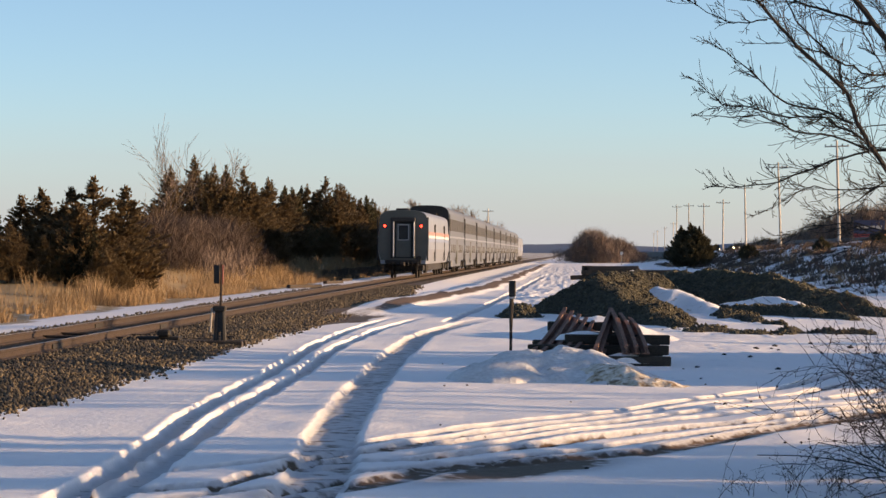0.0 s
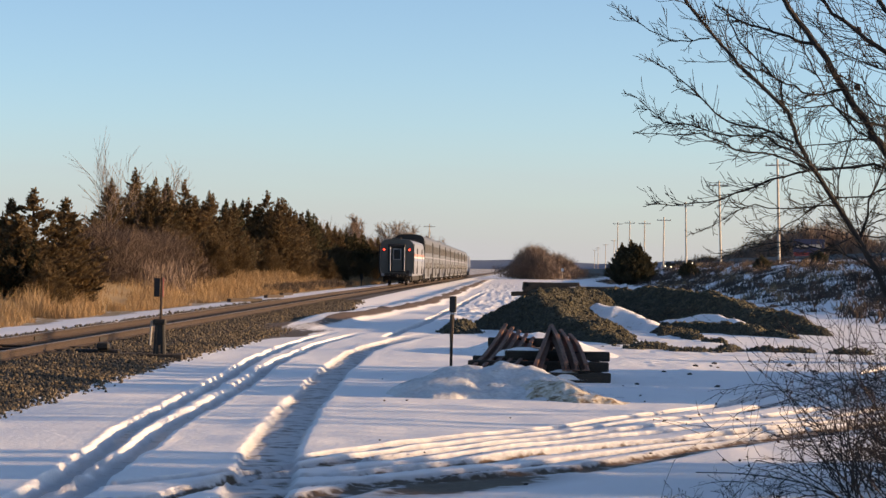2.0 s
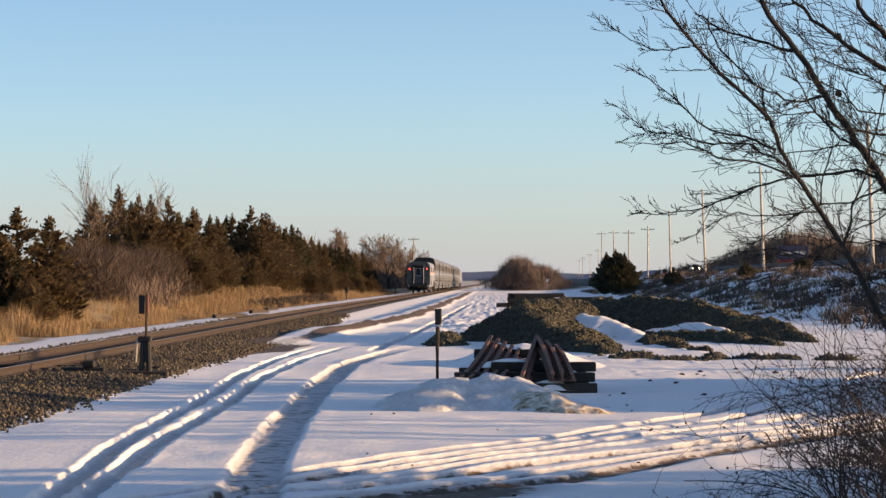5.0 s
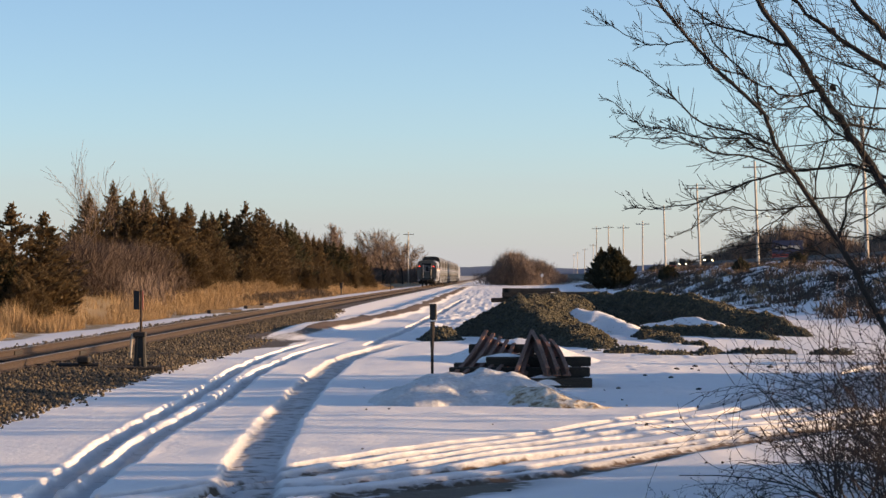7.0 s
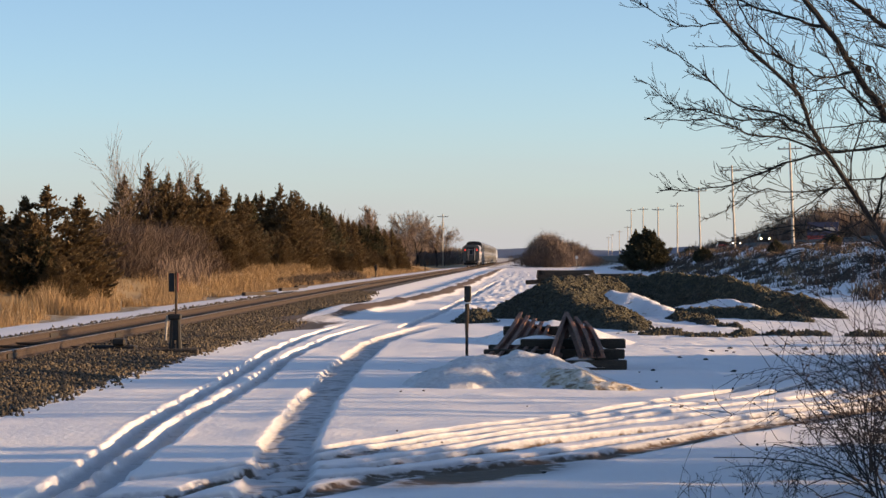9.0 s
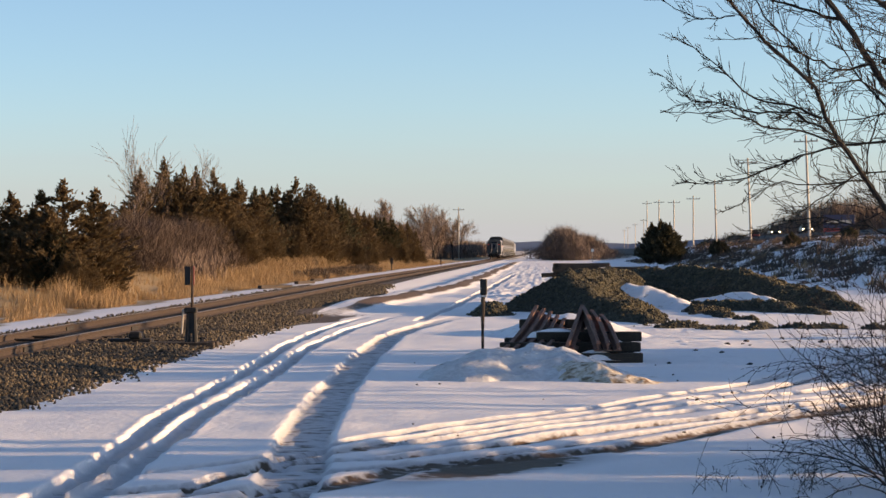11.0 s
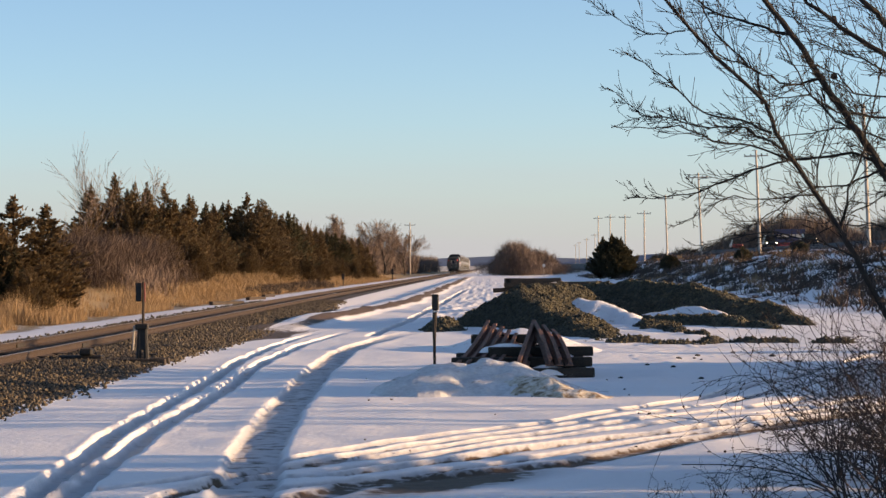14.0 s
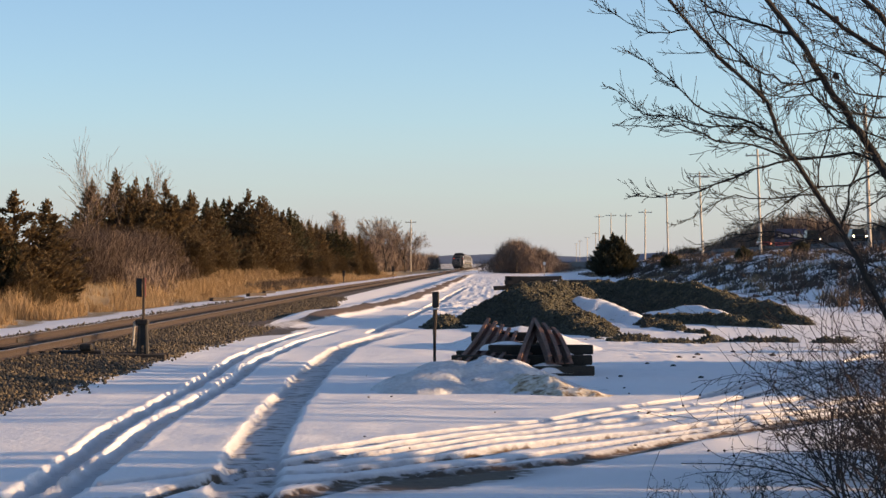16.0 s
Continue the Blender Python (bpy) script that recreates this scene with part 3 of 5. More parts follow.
def truck(parent, y):
    t = boxed("truck", (-1.2, 1.2, y - 1.5, y + 1.5, 0.42, 0.78), UNDER, parent, "dirty wheel truck", 0.05)
    for dy in (-1.3, 1.3):
        for s in (-1, 1):
            bm = bmesh.new()
            bmesh.ops.create_cone(bm, cap_ends=True, segments=20, radius1=0.46, radius2=0.46, depth=0.13,
                                  matrix=Matrix.Translation((s * 0.75, y + dy, 0.46)) @ Matrix.Rotation(math.pi / 2, 4, "Y"))
            part("wheel", bm, UNDER, t)
    for s in (-1, 1):
        boxed("spring", (s * 1.2 - 0.12, s * 1.2 + 0.12, y - 0.5, y + 0.5, 0.3, 0.85), UNDER, t, bevel=0.04)
    return t


def superliner():
    car = empty("passenger_car", "two-level stainless passenger car with tinted windows", "train car", "cars of the train")
    L0, L1 = 0.4, 25.5
    part("body", extrude(bmesh.new(), car_profile(1.55, 0.95, 4.93, 4.3, 0.06, 0.5), L0, L1), STEEL_WARM, car)
    bm = extrude(bmesh.new(), car_profile(1.53, 2.6, 4.93, 4.3, 0.06, 0.5), L0 - 0.06, L0)
    part("end_hood", bm, BLACK, car, "black end above the gangway")
    part("end_hood", extrude(bmesh.new(), car_profile(1.53, 2.6, 4.93, 4.3, 0.06, 0.5), L1, L1 + 0.06), BLACK, car)
    boxed("diaphragm", (-0.65, 0.65, 0.0, 0.36, 2.4, 4.4), BLACK, car, bevel=0.05)
    boxed("skirt", (-1.46, 1.46, 5.6, 20.3, 0.5, 1.0), STEEL_WARM, car, bevel=0.05)
    for s in (-1, 1):
        x = s * 1.53
        boxed("belt_stripe", (x - 0.03, x + 0.035, L0 + 0.1, L1 - 0.1, 2.62, 2.74), STEEL, car, "pale belt stripe")
        for k in range(8):
            y = 1.5 + k * 2.85
            boxed("upper_window", (x - 0.04, x + 0.022, y, y + 2.5, 3.15, 3.98), TINTED, car, bevel=0.02)
        for k, y in enumerate((3.4, 6.0, 8.2, 15.4, 17.6, 20.2)):
            boxed("lower_window", (x - 0.03, x + 0.04, y, y + 1.0, 1.55, 2.15), TINTED, car, bevel=0.02)
        boxed("door", (x - 0.03, x + 0.04, 11.6, 12.6, 0.7, 2.5), STEEL_END, car, bevel=0.02)
        for y in (0.9, 24.9):
            boxed("end_post", (x - 0.03, x + 0.025, y - 0.12, y + 0.12, 0.8, 4.3), UNDER, car)
    truck(car, 3.4)
    truck(car, 22.5)
    return car


def tail_car():
    car = empty("tail_car", "low stainless baggage-coach with red tail lamps and a tricolour band", "train car", "cars of the train")
    L0, L1 = 0.0, 25.6
    prof = car_profile(1.54, 0.85, 4.12, 3.6, 0.1, 0.5)
    part("body", extrude(bmesh.new(), prof, L0 + 0.04, L1), STEEL, car)
    part("roof", extrude(bmesh.new(), [(x * 1.01, z + 0.012) for x, z in car_profile(1.54, 0.85, 4.12, 3.6, 0.1, 0.5) if z > 3.7], L0 + 0.02, L1), STEEL, car, "stainless roof")
    part("end_wall", extrude(bmesh.new(), [(x * 0.995, max(z, 1.08)) for x, z in prof], L0, L0 + 0.035), STEEL_END, car, "grey steel end wall, darkened for its shade")
    part("corner_seam", extrude(bmesh.new(), [(1.48, 1.1), (1.53, 1.1), (1.52, 3.6), (1.46, 3.6)], L0 - 0.012, L0 + 0.0), STEEL_END, car)
    # gangway
    boxed("gangway_frame", (-0.74, -0.6, -0.28, 0.0, 1.2, 3.62), BLACK, car, bevel=0.03)
    boxed("gangway_frame", (0.6, 0.74, -0.28, 0.0, 1.2, 3.62), BLACK, car, bevel=0.03)
    boxed("gangway_hood", (-0.76, 0.76, -0.3, 0.0, 3.4, 3.68), BLACK, car, bevel=0.05)
    boxed("roof_box", (-0.45, 0.35, 0.1, 1.2, 4.06, 4.24), UNDER, car, bevel=0.04)
    boxed("gangway_face", (-0.6, 0.6, -0.04, -0.002, 1.2, 3.42), BLACK, car)
    door = boxed("end_door", (-0.42, 0.46, -0.09, -0.042, 1.28, 3.3), STEEL_END, car, "grey end door")
    boxed("window_rim", (-0.33, 0.37, -0.1, -0.091, 2.28, 3.26), STEEL, door, "pale window rim", 0.004)
    boxed("door_window", (-0.27, 0.31, -0.12, -0.101, 2.34, 3.2), BLACK, door, "dark door window", 0.008)
    for x in (-0.56, 0.68):
        boxed("grab_post", (x - 0.03, x + 0.03, -0.33, -0.282, 1.3, 3.4), WHITE, car, "pale grab post", 0.01)
    for x in (-1.13, 1.1):
        bm = bmesh.new()
        bmesh.ops.create_uvsphere(bm, u_segments=12, v_segments=8, radius=0.078, matrix=Matrix.Translation((x, -0.03, 3.16)) @ Matrix.Diagonal((1, 0.5, 1, 1)))
        lamp_part = part("tail_lamp", bm, RED_LAMP, car, "glowing red tail lamp")
        boxed("lamp_housing", (x - 0.14, x + 0.14, -0.02, -0.001, 3.02, 3.3), BLACK, lamp_part, bevel=0.008)
    for s in (-1, 1):
        x = s * 1.53
        for z0, z1, mt, nm in ((2.62, 2.82, RED, "red_band"), (2.44, 2.6, WHITE, "white_band"), (2.2, 2.42, BLUE, "blue_band")):
            boxed(nm, (x - 0.05, x + 0.018, 0.3, L1 - 0.3, z0, z1), mt, car)
        for y in (7.6, 19.2):
            boxed("side_door", (x - 0.04, x + 0.026, y, y + 0.5, 1.0, 3.35), UNDER, car, "recessed door", 0.015)
        boxed("corner_post", (x - 0.08, x + 0.012, -0.01, 0.16, 1.05, 3.7), UNDER, car, "dark corner post", 0.02)
    boxed("buffer_beam", (-1.1, 1.1, -0.1, 0.3, 0.86, 1.08), UNDER, car, bevel=0.03)
    boxed("coupler", (-0.14, 0.14, -0.75, 0.2, 0.72, 0.98), UNDER, car, bevel=0.04)
    for x in (-0.62, -0.35, 0.32, 0.58, 0.9):
        part("air_hose", tube(bmesh.new(), [(x, -0.12, 0.98), (x + 0.03, -0.3, 0.72), (x + 0.09, -0.22, 0.5)], [0.03, 0.03, 0.035], 6), BLACK, car)
    part("brake_wheel", tube(bmesh.new(), [(0.98, -0.1, 1.2), (0.98, -0.16, 1.2)], [0.16, 0.16], 12), UNDER, car)
    for y in (2.6, 22.8):
        truck(car, y)
    boxed("underframe", (-1.25, 1.25, 5, 20, 0.4, 0.88), UNDER, car, bevel=0.05)
    return car


def locomotive():
    loco = empty("locomotive", "grey diesel passenger locomotive at the head of the train", "locomotive", "cars of the train")
    part("body", extrude(bmesh.new(), car_profile(1.5, 1.1, 4.4, 3.9), 0.3, 20.5), STEEL, loco)
    boxed("underframe", (-1.4, 1.4, 0.3, 20.5, 0.9, 1.12), UNDER, loco, bevel=0.05)
    boxed("fuel_tank", (-1.3, 1.3, 7.5, 13, 0.35, 0.9), UNDER, loco, bevel=0.1)
    for s in (-1, 1):
        boxed("blue_band", (s * 1.5 - 0.04, s * 1.5 + 0.02, 0.4, 20.4, 2.2, 2.5), BLUE, loco)
    boxed("exhaust_hood", (-0.5, 0.5, 8, 10, 4.38, 4.6), UNDER, loco, bevel=0.05)
    truck(loco, 3.4)
    truck(loco, 17.4)
    return loco


TAIL_AT, SPEED = 151.0, 34.6          # the tail's place when the clip starts, metres a second
first_coach = superliner()
TRAIN = [(tail_car(), 0.0), (first_coach, 25.9)]
for k in range(8):
    TRAIN.append((copy_thing(first_coach, pose(0, 0, 0)), 25.9 * (k + 2)))
first_loco = locomotive()
TRAIN += [(first_loco, 259.0), (copy_thing(first_loco, pose(0, 0, 0)), 280.0)]


# ---------------------------------------------------------------- trees and brush
def cedar(name, H, R, material, seed, label, group="cedars along the line", tops=3, dens=1.0):
    """A cedar: a tapered trunk and a pointed crown of upswept sprays, in several leaders."""
    rng = np.random.default_rng(seed)
    tree = empty(name, label, "tree", group)
    part("trunk", tube(bmesh.new(), [(0, 0, -0.3), (0.03, 0.02, H * 0.5), (0, 0, H * 0.9)], [0.04 * H * 0.6, 0.025 * H * 0.6, 0.02], 7), BARK, tree)
    bases, ways, lens, wid = [], [], [], []
    leaders = [(0, 0, H, R)]
    for k in range(tops):
        a, far = 2.4 * k + rng.uniform(-0.5, 0.5), R * rng.uniform(0.25, 0.6)
        leaders.append((far * math.cos(a), far * math.sin(a), H * rng.uniform(0.7, 0.97), R * rng.uniform(0.55, 0.8)))
    for lx, ly, lh, rr in leaders:
        for k in range(int(130 * dens * lh / 5)):
            u = rng.random() ** 1.15
            a = rng.uniform(0, 2 * math.pi)
            reach = rr * (1.0 - u) ** (0.66 + 0.3 * u) * (0.55 + 0.45 * min(1.0, u / 0.1)) * rng.uniform(0.6, 1.15)
            z0 = lh * (0.03 + 0.93 * u) - 0.12 * reach
            start = np.array([lx, ly, z0])
            way = np.array([math.cos(a), math.sin(a), rng.uniform(0.3, 0.75)])
            end = start + way * reach + np.array([0, 0, 0.05])
            m = 40
            q = rng.random(m) ** 0.5
            p = start + (end - start) * q[:, None] + rng.normal(0, 0.04 + 0.07 * reach, (m, 3)) * np.array([1, 1, 0.7]) * (1.1 - q)[:, None]
            bases.append(p)
            ways.append(way * 0.8 + rng.normal(0, 0.4, (m, 3)) + np.array([0, 0, 0.7]))
            lens.append(rng.uniform(0.1, 0.3, m) * (1.05 - 0.6 * u))
            wid.append(rng.uniform(0.016, 0.042, m))
        m = 90                                      # the pointed tip of each leader
        zs = lh * rng.uniform(0.84, 1.02, m)
        thin = (lh * 1.03 - zs) * 0.17 + 0.012
        bases.append(np.stack([lx + rng.normal(0, 1, m) * thin, ly + rng.normal(0, 1, m) * thin, zs], 1))
        ways.append(np.stack([rng.normal(0, 0.3, m), rng.normal(0, 0.3, m), np.ones(m)], 1))
        lens.append(rng.uniform(0.08, 0.2, m))
        wid.append(rng.uniform(0.02, 0.045, m))
    v, f = blades(rng, np.concatenate(bases), np.concatenate(ways), np.concatenate(lens), np.concatenate(wid))
    mesh_part("crown", v, f, material, tree)
    return tree


def bare_tree(name, H, seed, label, group="", twig=0.02, spread=0.5, levels=4, material=BRUSH, trunk=0.035, limbs=5):
    """A leafless tree: forking limbs down to fine twigs."""
    rng = np.random.default_rng(seed)
    tree = empty(name, label, "tree", group)
    segs = [[] for _ in range(levels + 1)]

    def grow(p, d, ln, r, lv):
        n = 3
        for _ in range(n):
            d2 = d + rng.normal(0, 0.13, 3) + np.array([0, 0, 0.06])
            d2 /= np.linalg.norm(d2)
            q = p + d2 * ln / n
            segs[lv].append((p, q, r, r * 0.82))
            p, d, r = q, d2, r * 0.82
            if lv < levels:
                for _ in range(2 if lv else limbs - 3):
                    side = rng.normal(0, 1, 3)
                    side -= side.dot(d) * d
                    side /= np.linalg.norm(side)
                    e = d * (1 - spread * 0.5) + side * spread * rng.uniform(0.7, 1.3)
                    grow(p, e / np.linalg.norm(e), ln * rng.uniform(0.5, 0.72), r * 0.6, lv + 1)

    grow(np.array([0, 0, -0.2]), np.array([rng.normal(0, 0.05), rng.normal(0, 0.05), 1.0]), H * 0.52, H * trunk * 0.5, 0)
    for nm, use in (("trunk", [0]), ("branchwork", [1]), ("twig_crown", list(range(2, levels + 1)))):
        s = [x for lv in use for x in segs[lv]]
        p0, p1 = np.array([x[0] for x in s]), np.array([x[1] for x in s])
        r0 = np.maximum(np.array([x[2] for x in s]), twig * 0.5)
        r1 = np.maximum(np.array([x[3] for x in s]), twig * 0.4)
        v, f = sticks(rng, p0, p1, r0, r1)
        tagged(mesh_part(nm, v, f, material if nm == "twig_crown" else BARK, tree), kind="" if nm == "trunk" else "stuff")
    return tree


def brush(name, x, y, wx, wy, h, n, seed, label, material=BRUSH, width=0.012, group="", kind="stuff", category="brush", lean=0.35):
    """A thicket of bare stems."""
    rng = np.random.default_rng(seed)
    stems = max(6, n // 40)
    sx, sy = rng.normal(0, 0.42, stems) * wx, rng.uniform(-0.5, 0.5, stems) * wy
    pick = rng.integers(0, stems, n)
    up = rng.random(n) ** 0.8
    hs = h * (1 - 0.55 * np.minimum(1, (np.abs(sx) / (wx * 0.75)) ** 2)) * rng.uniform(0.75, 1.05, stems)
    px = x + sx[pick] + rng.normal(0, 0.25, n) * (0.2 + up) * min(1.5, h * 0.4)
    py = y + sy[pick] + rng.normal(0, 0.25, n) * (0.2 + up) * min(1.5, h * 0.4)
    z0 = land(px[None], py[None])[0]
    base = np.stack([px, py, z0 + up * hs[pick] * 0.75], 1)
    way = np.stack([rng.normal(0, lean, n), rng.normal(0, lean, n), np.ones(n)], 1)
    v, f = blades(rng, base, way, hs[pick] * rng.uniform(0.18, 0.42, n), np.full(n, width) * rng.uniform(0.6, 1.3, n))
    return tagged(mesh_part(name, v, f, material), label, category, group, kind)


def place_trees():
    rng = np.random.default_rng(40)
    warm = [cedar("cedar_tree", 4.4, 1.9, CEDAR, 1, "brown-green winter cedar with a pointed pyramid crown", tops=3),
            cedar("cedar_tree", 6.2, 2.3, CEDAR, 2, "brown-green winter cedar with a ragged pointed crown", tops=4),
            cedar("cedar_tree", 6.6, 2.9, CEDAR, 3, "broad brown-green winter cedar with many leaders", tops=7),
            cedar("cedar_tree", 5.4, 2.2, DARK_CEDAR, 4, "dark green winter cedar with a ragged crown", tops=4)]
    tall = (4.4, 6.2, 6.6, 5.4)
    spots = [(slope * y, y, top, which) for slope, y, top, which in (
        (-0.1936, 95, 4.05, 0), (-0.2150, 97, 3.45, 0), (-0.2045, 100, 3.0, 2), (-0.1825, 99, 2.9, 2), (-0.1770, 97, 2.2, 0),
        (-0.2280, 92, 2.3, 2), (-0.1990, 93, 2.3, 3), (-0.2110, 93, 2.1, 2), (-0.2400, 95, 3.0, 1), (-0.1880, 92, 1.9, 2), (-0.2200, 101, 2.4, 3))]
    line = ((-0.169, 3.6), (-0.1615, 4.6), (-0.1525, 6.5), (-0.1475, 5.9), (-0.1395, 6.5), (-0.1325, 6.4), (-0.128, 5.8), (-0.121, 6.0), (-0.1155, 5.7), (-0.1065, 6.4),
            (-0.0990, 6.9), (-0.0945, 6.7), (-0.0895, 6.3), (-0.0825, 6.1), (-0.0790, 5.8), (-0.0745, 5.5), (-0.0715, 5.2), (-0.0670, 5.4), (-0.0635, 5.0), (-0.0605, 5.3), (-0.0570, 5.0), (-0.0540, 5.2))
    for k, (slope, top) in enumerate(line):
        y = float(np.interp(-slope, [0.054, 0.09, 0.12, 0.155], [-19.5, -20.5, -22.5, -24.0])) / slope * (1 + 0.04 * math.sin(k * 2.3))
        spots.append((slope * y, y, top + 0.1, (2, 1, 2, 3, 1)[k % 5]))
        if k % 2 and k > 2:                       # lower bushes at the foot of the row
            spots.append((slope * y * 0.9 + 0.6, y * 0.93, top * 0.5, 2))
    for k, (x, y, tip, w) in enumerate(spots):
        s = tip / tall[w]
        wide = s * (1.7 if k < 2 else 1.4 if k < 11 else 1.3)
        copy_thing(warm[w], pose(x, y, height(x, y), 0, 0, rng.uniform(0, 360)) @ Matrix.Diagonal((wide * rng.uniform(0.92, 1.12), wide * rng.uniform(0.92, 1.12), s, 1)))
    for k, w in enumerate(warm):
        w.matrix_basis = pose(-26 - 3.5 * k, 80 + 6 * k, height(-26 - 3.5 * k, 80 + 6 * k))


place_trees()
brush("brush", -20.6, 137, 2.2, 34, 3.1, 60000, 50, "tangle of bare grey-brown shrubs in front of the cedars", width=0.011, lean=0.7, material=THICKET)
brush("brush", -17.6, 128, 0.9, 14, 1.9, 1500, 47, "pale bare saplings in front of the thicket", width=0.014, lean=0.3)
brush("brush", -15.2, 190, 1.3, 70, 0.9, 6000, 48, "low dark weeds beside the line", width=0.016, lean=0.7, material=WEED)
brush("brush", -17.6, 200, 2.0, 80, 1.2, 9000, 51, "low tan weeds before the cedars", width=0.014, material=STRAW)
for k in range(3):
    bt = bare_tree("bare_tree", (8.4, 7.0, 7.2)[k], 64 + k, "tall leafless grey tree behind the cedars", "bare trees", 0.02, 0.36, 3, BRUSH, 0.024)
    bt.matrix_basis = pose((-0.149 * 150, -0.1665 * 146, -0.144 * 158)[k], (150, 146, 158)[k], 0.6, 0, (-10, -3, 4)[k], 0)

brush("brush", -25, 480, 3.5, 380, 6.6, 46000, 52, "far bare woods beside the line", width=0.055)
for k, (x, y, h) in enumerate(((-20.6, 330, 7.6), (-21.5, 365, 6.6), (-20.5, 420, 8.4), (-20.2, 470, 9.6), (-22, 500, 9.4), (-20, 560, 9.6), (-21, 640, 10.4))):
    bt = bare_tree("bare_tree", h * 0.98, 70 + k, "leafless brown tree beside the distant line", "bare trees", 0.05, 0.4, 4)
    bt.matrix_basis = pose(x, y, height(x, y) - 0.1)
brush("thicket", 4.4, 500, 5.8, 16, 7.0, 34000, 53, "rounded thicket of bare brown bushes", width=0.026, lean=0.6)
brush("thicket", 9.5, 520, 6.0, 20, 5.6, 16000, 54, "rounded thicket of bare brown bushes", width=0.03, lean=0.6)
brush("brush", -20.5, 760, 2.5, 260, 5.5, 9000, 59, "low bare brush far along the line", width=0.05)
brush("brush", 12, 640, 10, 40, 3.4, 7000, 55, "low bare brush far along the line", width=0.05)
brush("far_woods", 78, 640, 30, 60, 14.5, 42000, 56, "brown leafless woods beyond the highway", width=0.09)
brush("far_woods", 98, 540, 24, 60, 14.5, 30000, 57, "brown leafless woods beyond the highway", width=0.07)
for k, (x, h) in enumerate(((61, 6.0), (70, 8.0), (80, 9.5))):
    brush("pine_belt", x, 900, 9, 30, h, 9000, 58 + 20 * k, "dark belt of distant pines", DARK_CEDAR, width=0.16)


def build_grass():
    rng = np.random.default_rng(90)
    n = 76000
    y = 48 + 330 * rng.random(n) ** 1.5
    x = -14.2 - np.abs(rng.normal(0, 2.0, n)) - 0.6 * value_noise(y * 0.12, y * 0, 33)
    tuft = value_noise(x * 1.1, y * 0.5, 34)
    keep = tuft > 0.46
    x, y, tuft = x[keep], y[keep], tuft[keep]
    z = land(x[None], y[None])[0]
    n = len(x)
    way = np.stack([rng.normal(0, 0.22, n), rng.normal(0, 0.22, n), np.ones(n)], 1)
    tall = np.clip((tuft - 0.3) * 1.6, 0.15, 1.05) * np.interp(-x, [14.2, 15.0, 16.2], [0.35, 0.8, 1.15])
    v, f = blades(rng, np.stack([x, y, z - 0.03], 1), way, tall * rng.uniform(0.6, 1.1, n), np.full(n, 0.011))
    tagged(mesh_part("dead_grass", v, f, STRAW), "tall tan dead grass between the track and the cedars", "grass", kind="stuff")


build_grass()


def build_bank_scrub():
    """Weeds and low brush that break the snow on the highway bank."""
    rng = np.random.default_rng(91)
    for mat, count, seed_, nm, lab in ((WEED, 330, 1, "weeds", "brown weeds breaking through the snow of the bank"),
                                       (THICKET, 330, 2, "scrub", "dark low scrub on the snowy bank"),
                                       (STRAW, 60, 3, "dry_grass", "sunlit straw tufts on the bank")):
        y = 95 + 330 * rng.random(count) ** 1.3
        x = np.clip(14 + rng.gamma(2.2, 4.0, count), 12, 36)
        m = 44
        s = rng.uniform(0.25, 1.15, count)
        px = np.repeat(x, m) + rng.normal(0, 0.5, count * m) * np.repeat(s, m) * 1.0
        py = np.repeat(y, m) + rng.normal(0, 0.5, count * m) * np.repeat(s, m) * 1.8
        pz = land(px[None], py[None])[0]
        k = count * m
        way = np.stack([rng.normal(0, 0.6, k), rng.normal(0, 0.6, k), np.ones(k)], 1)
        v, f = blades(rng, np.stack([px, py, pz], 1), way, np.repeat(s, m) * rng.uniform(0.4, 1.0, k), np.full(k, 0.03))
        tagged(mesh_part(nm, v, f, mat), lab, "weeds", kind="stuff")


build_bank_scrub()


def juniper(x, y, H, R, seed):
    c = cedar("juniper", H / 2, R / 2, DARK_CEDAR, seed, "dark green rounded juniper on the snowy bank", "junipers", tops=3, dens=3.0)
    c.matrix_basis = pose(x, y, height(x, y) - 0.05) @ Matrix.Scale(2.0, 4)


juniper(15.2, 318, 5.6, 3.4, 101)
juniper(20.6, 290, 1.7, 1.2, 102)
juniper(24.5, 245, 1.2, 0.8, 103)
juniper(28.5, 232, 1.0, 0.7, 104)


# ---------------------------------------------------------------- poles and highway
def utility_pole(x, y, z, top, lean=0.0, label="tall pale utility pole with a crossarm"):
    p = empty("utility_pole", label, "utility pole", "utility poles", pose(x, y, z, 0, lean, 0))
    h = top - z
    part("shaft", tube(bmesh.new(), [(0, 0, -0.6), (0, 0, h)], [0.17, 0.12], 8), POLE, p)
    boxed("crossarm", (-1.35, 1.35, -0.07, 0.07, h - 0.75, h - 0.6), POLE, p, bevel=0.01)
    for x0 in (-1.25, -0.6, 0.6, 1.25):
        part("insulator", tube(bmesh.new(), [(x0, 0, h - 0.6), (x0, 0, h - 0.42)], [0.045, 0.06], 6), UNDER, p)
    return p


for x, y, top, lean in ((30, 199, 14.5, -2), (30, 280, 14.6, -2), (30, 358, 14.9, -2.2), (30, 429, 13.7, -1.5), (30, 494, 12.4, 0), (30, 566, 13.0, 0), (30, 638, 14.4, 0), (30, 710, 15.4, 0),
                        (41.5, 1015, 14, 0), (45, 1200, 14, 0), (48, 1390, 14, 0), (53, 1600, 14, 0)):
    utility_pole(x, y, height(x, y) - 0.1, top, lean)
utility_pole(-20.7, 620, height(-20.7, 620) - 0.1, 12.4)


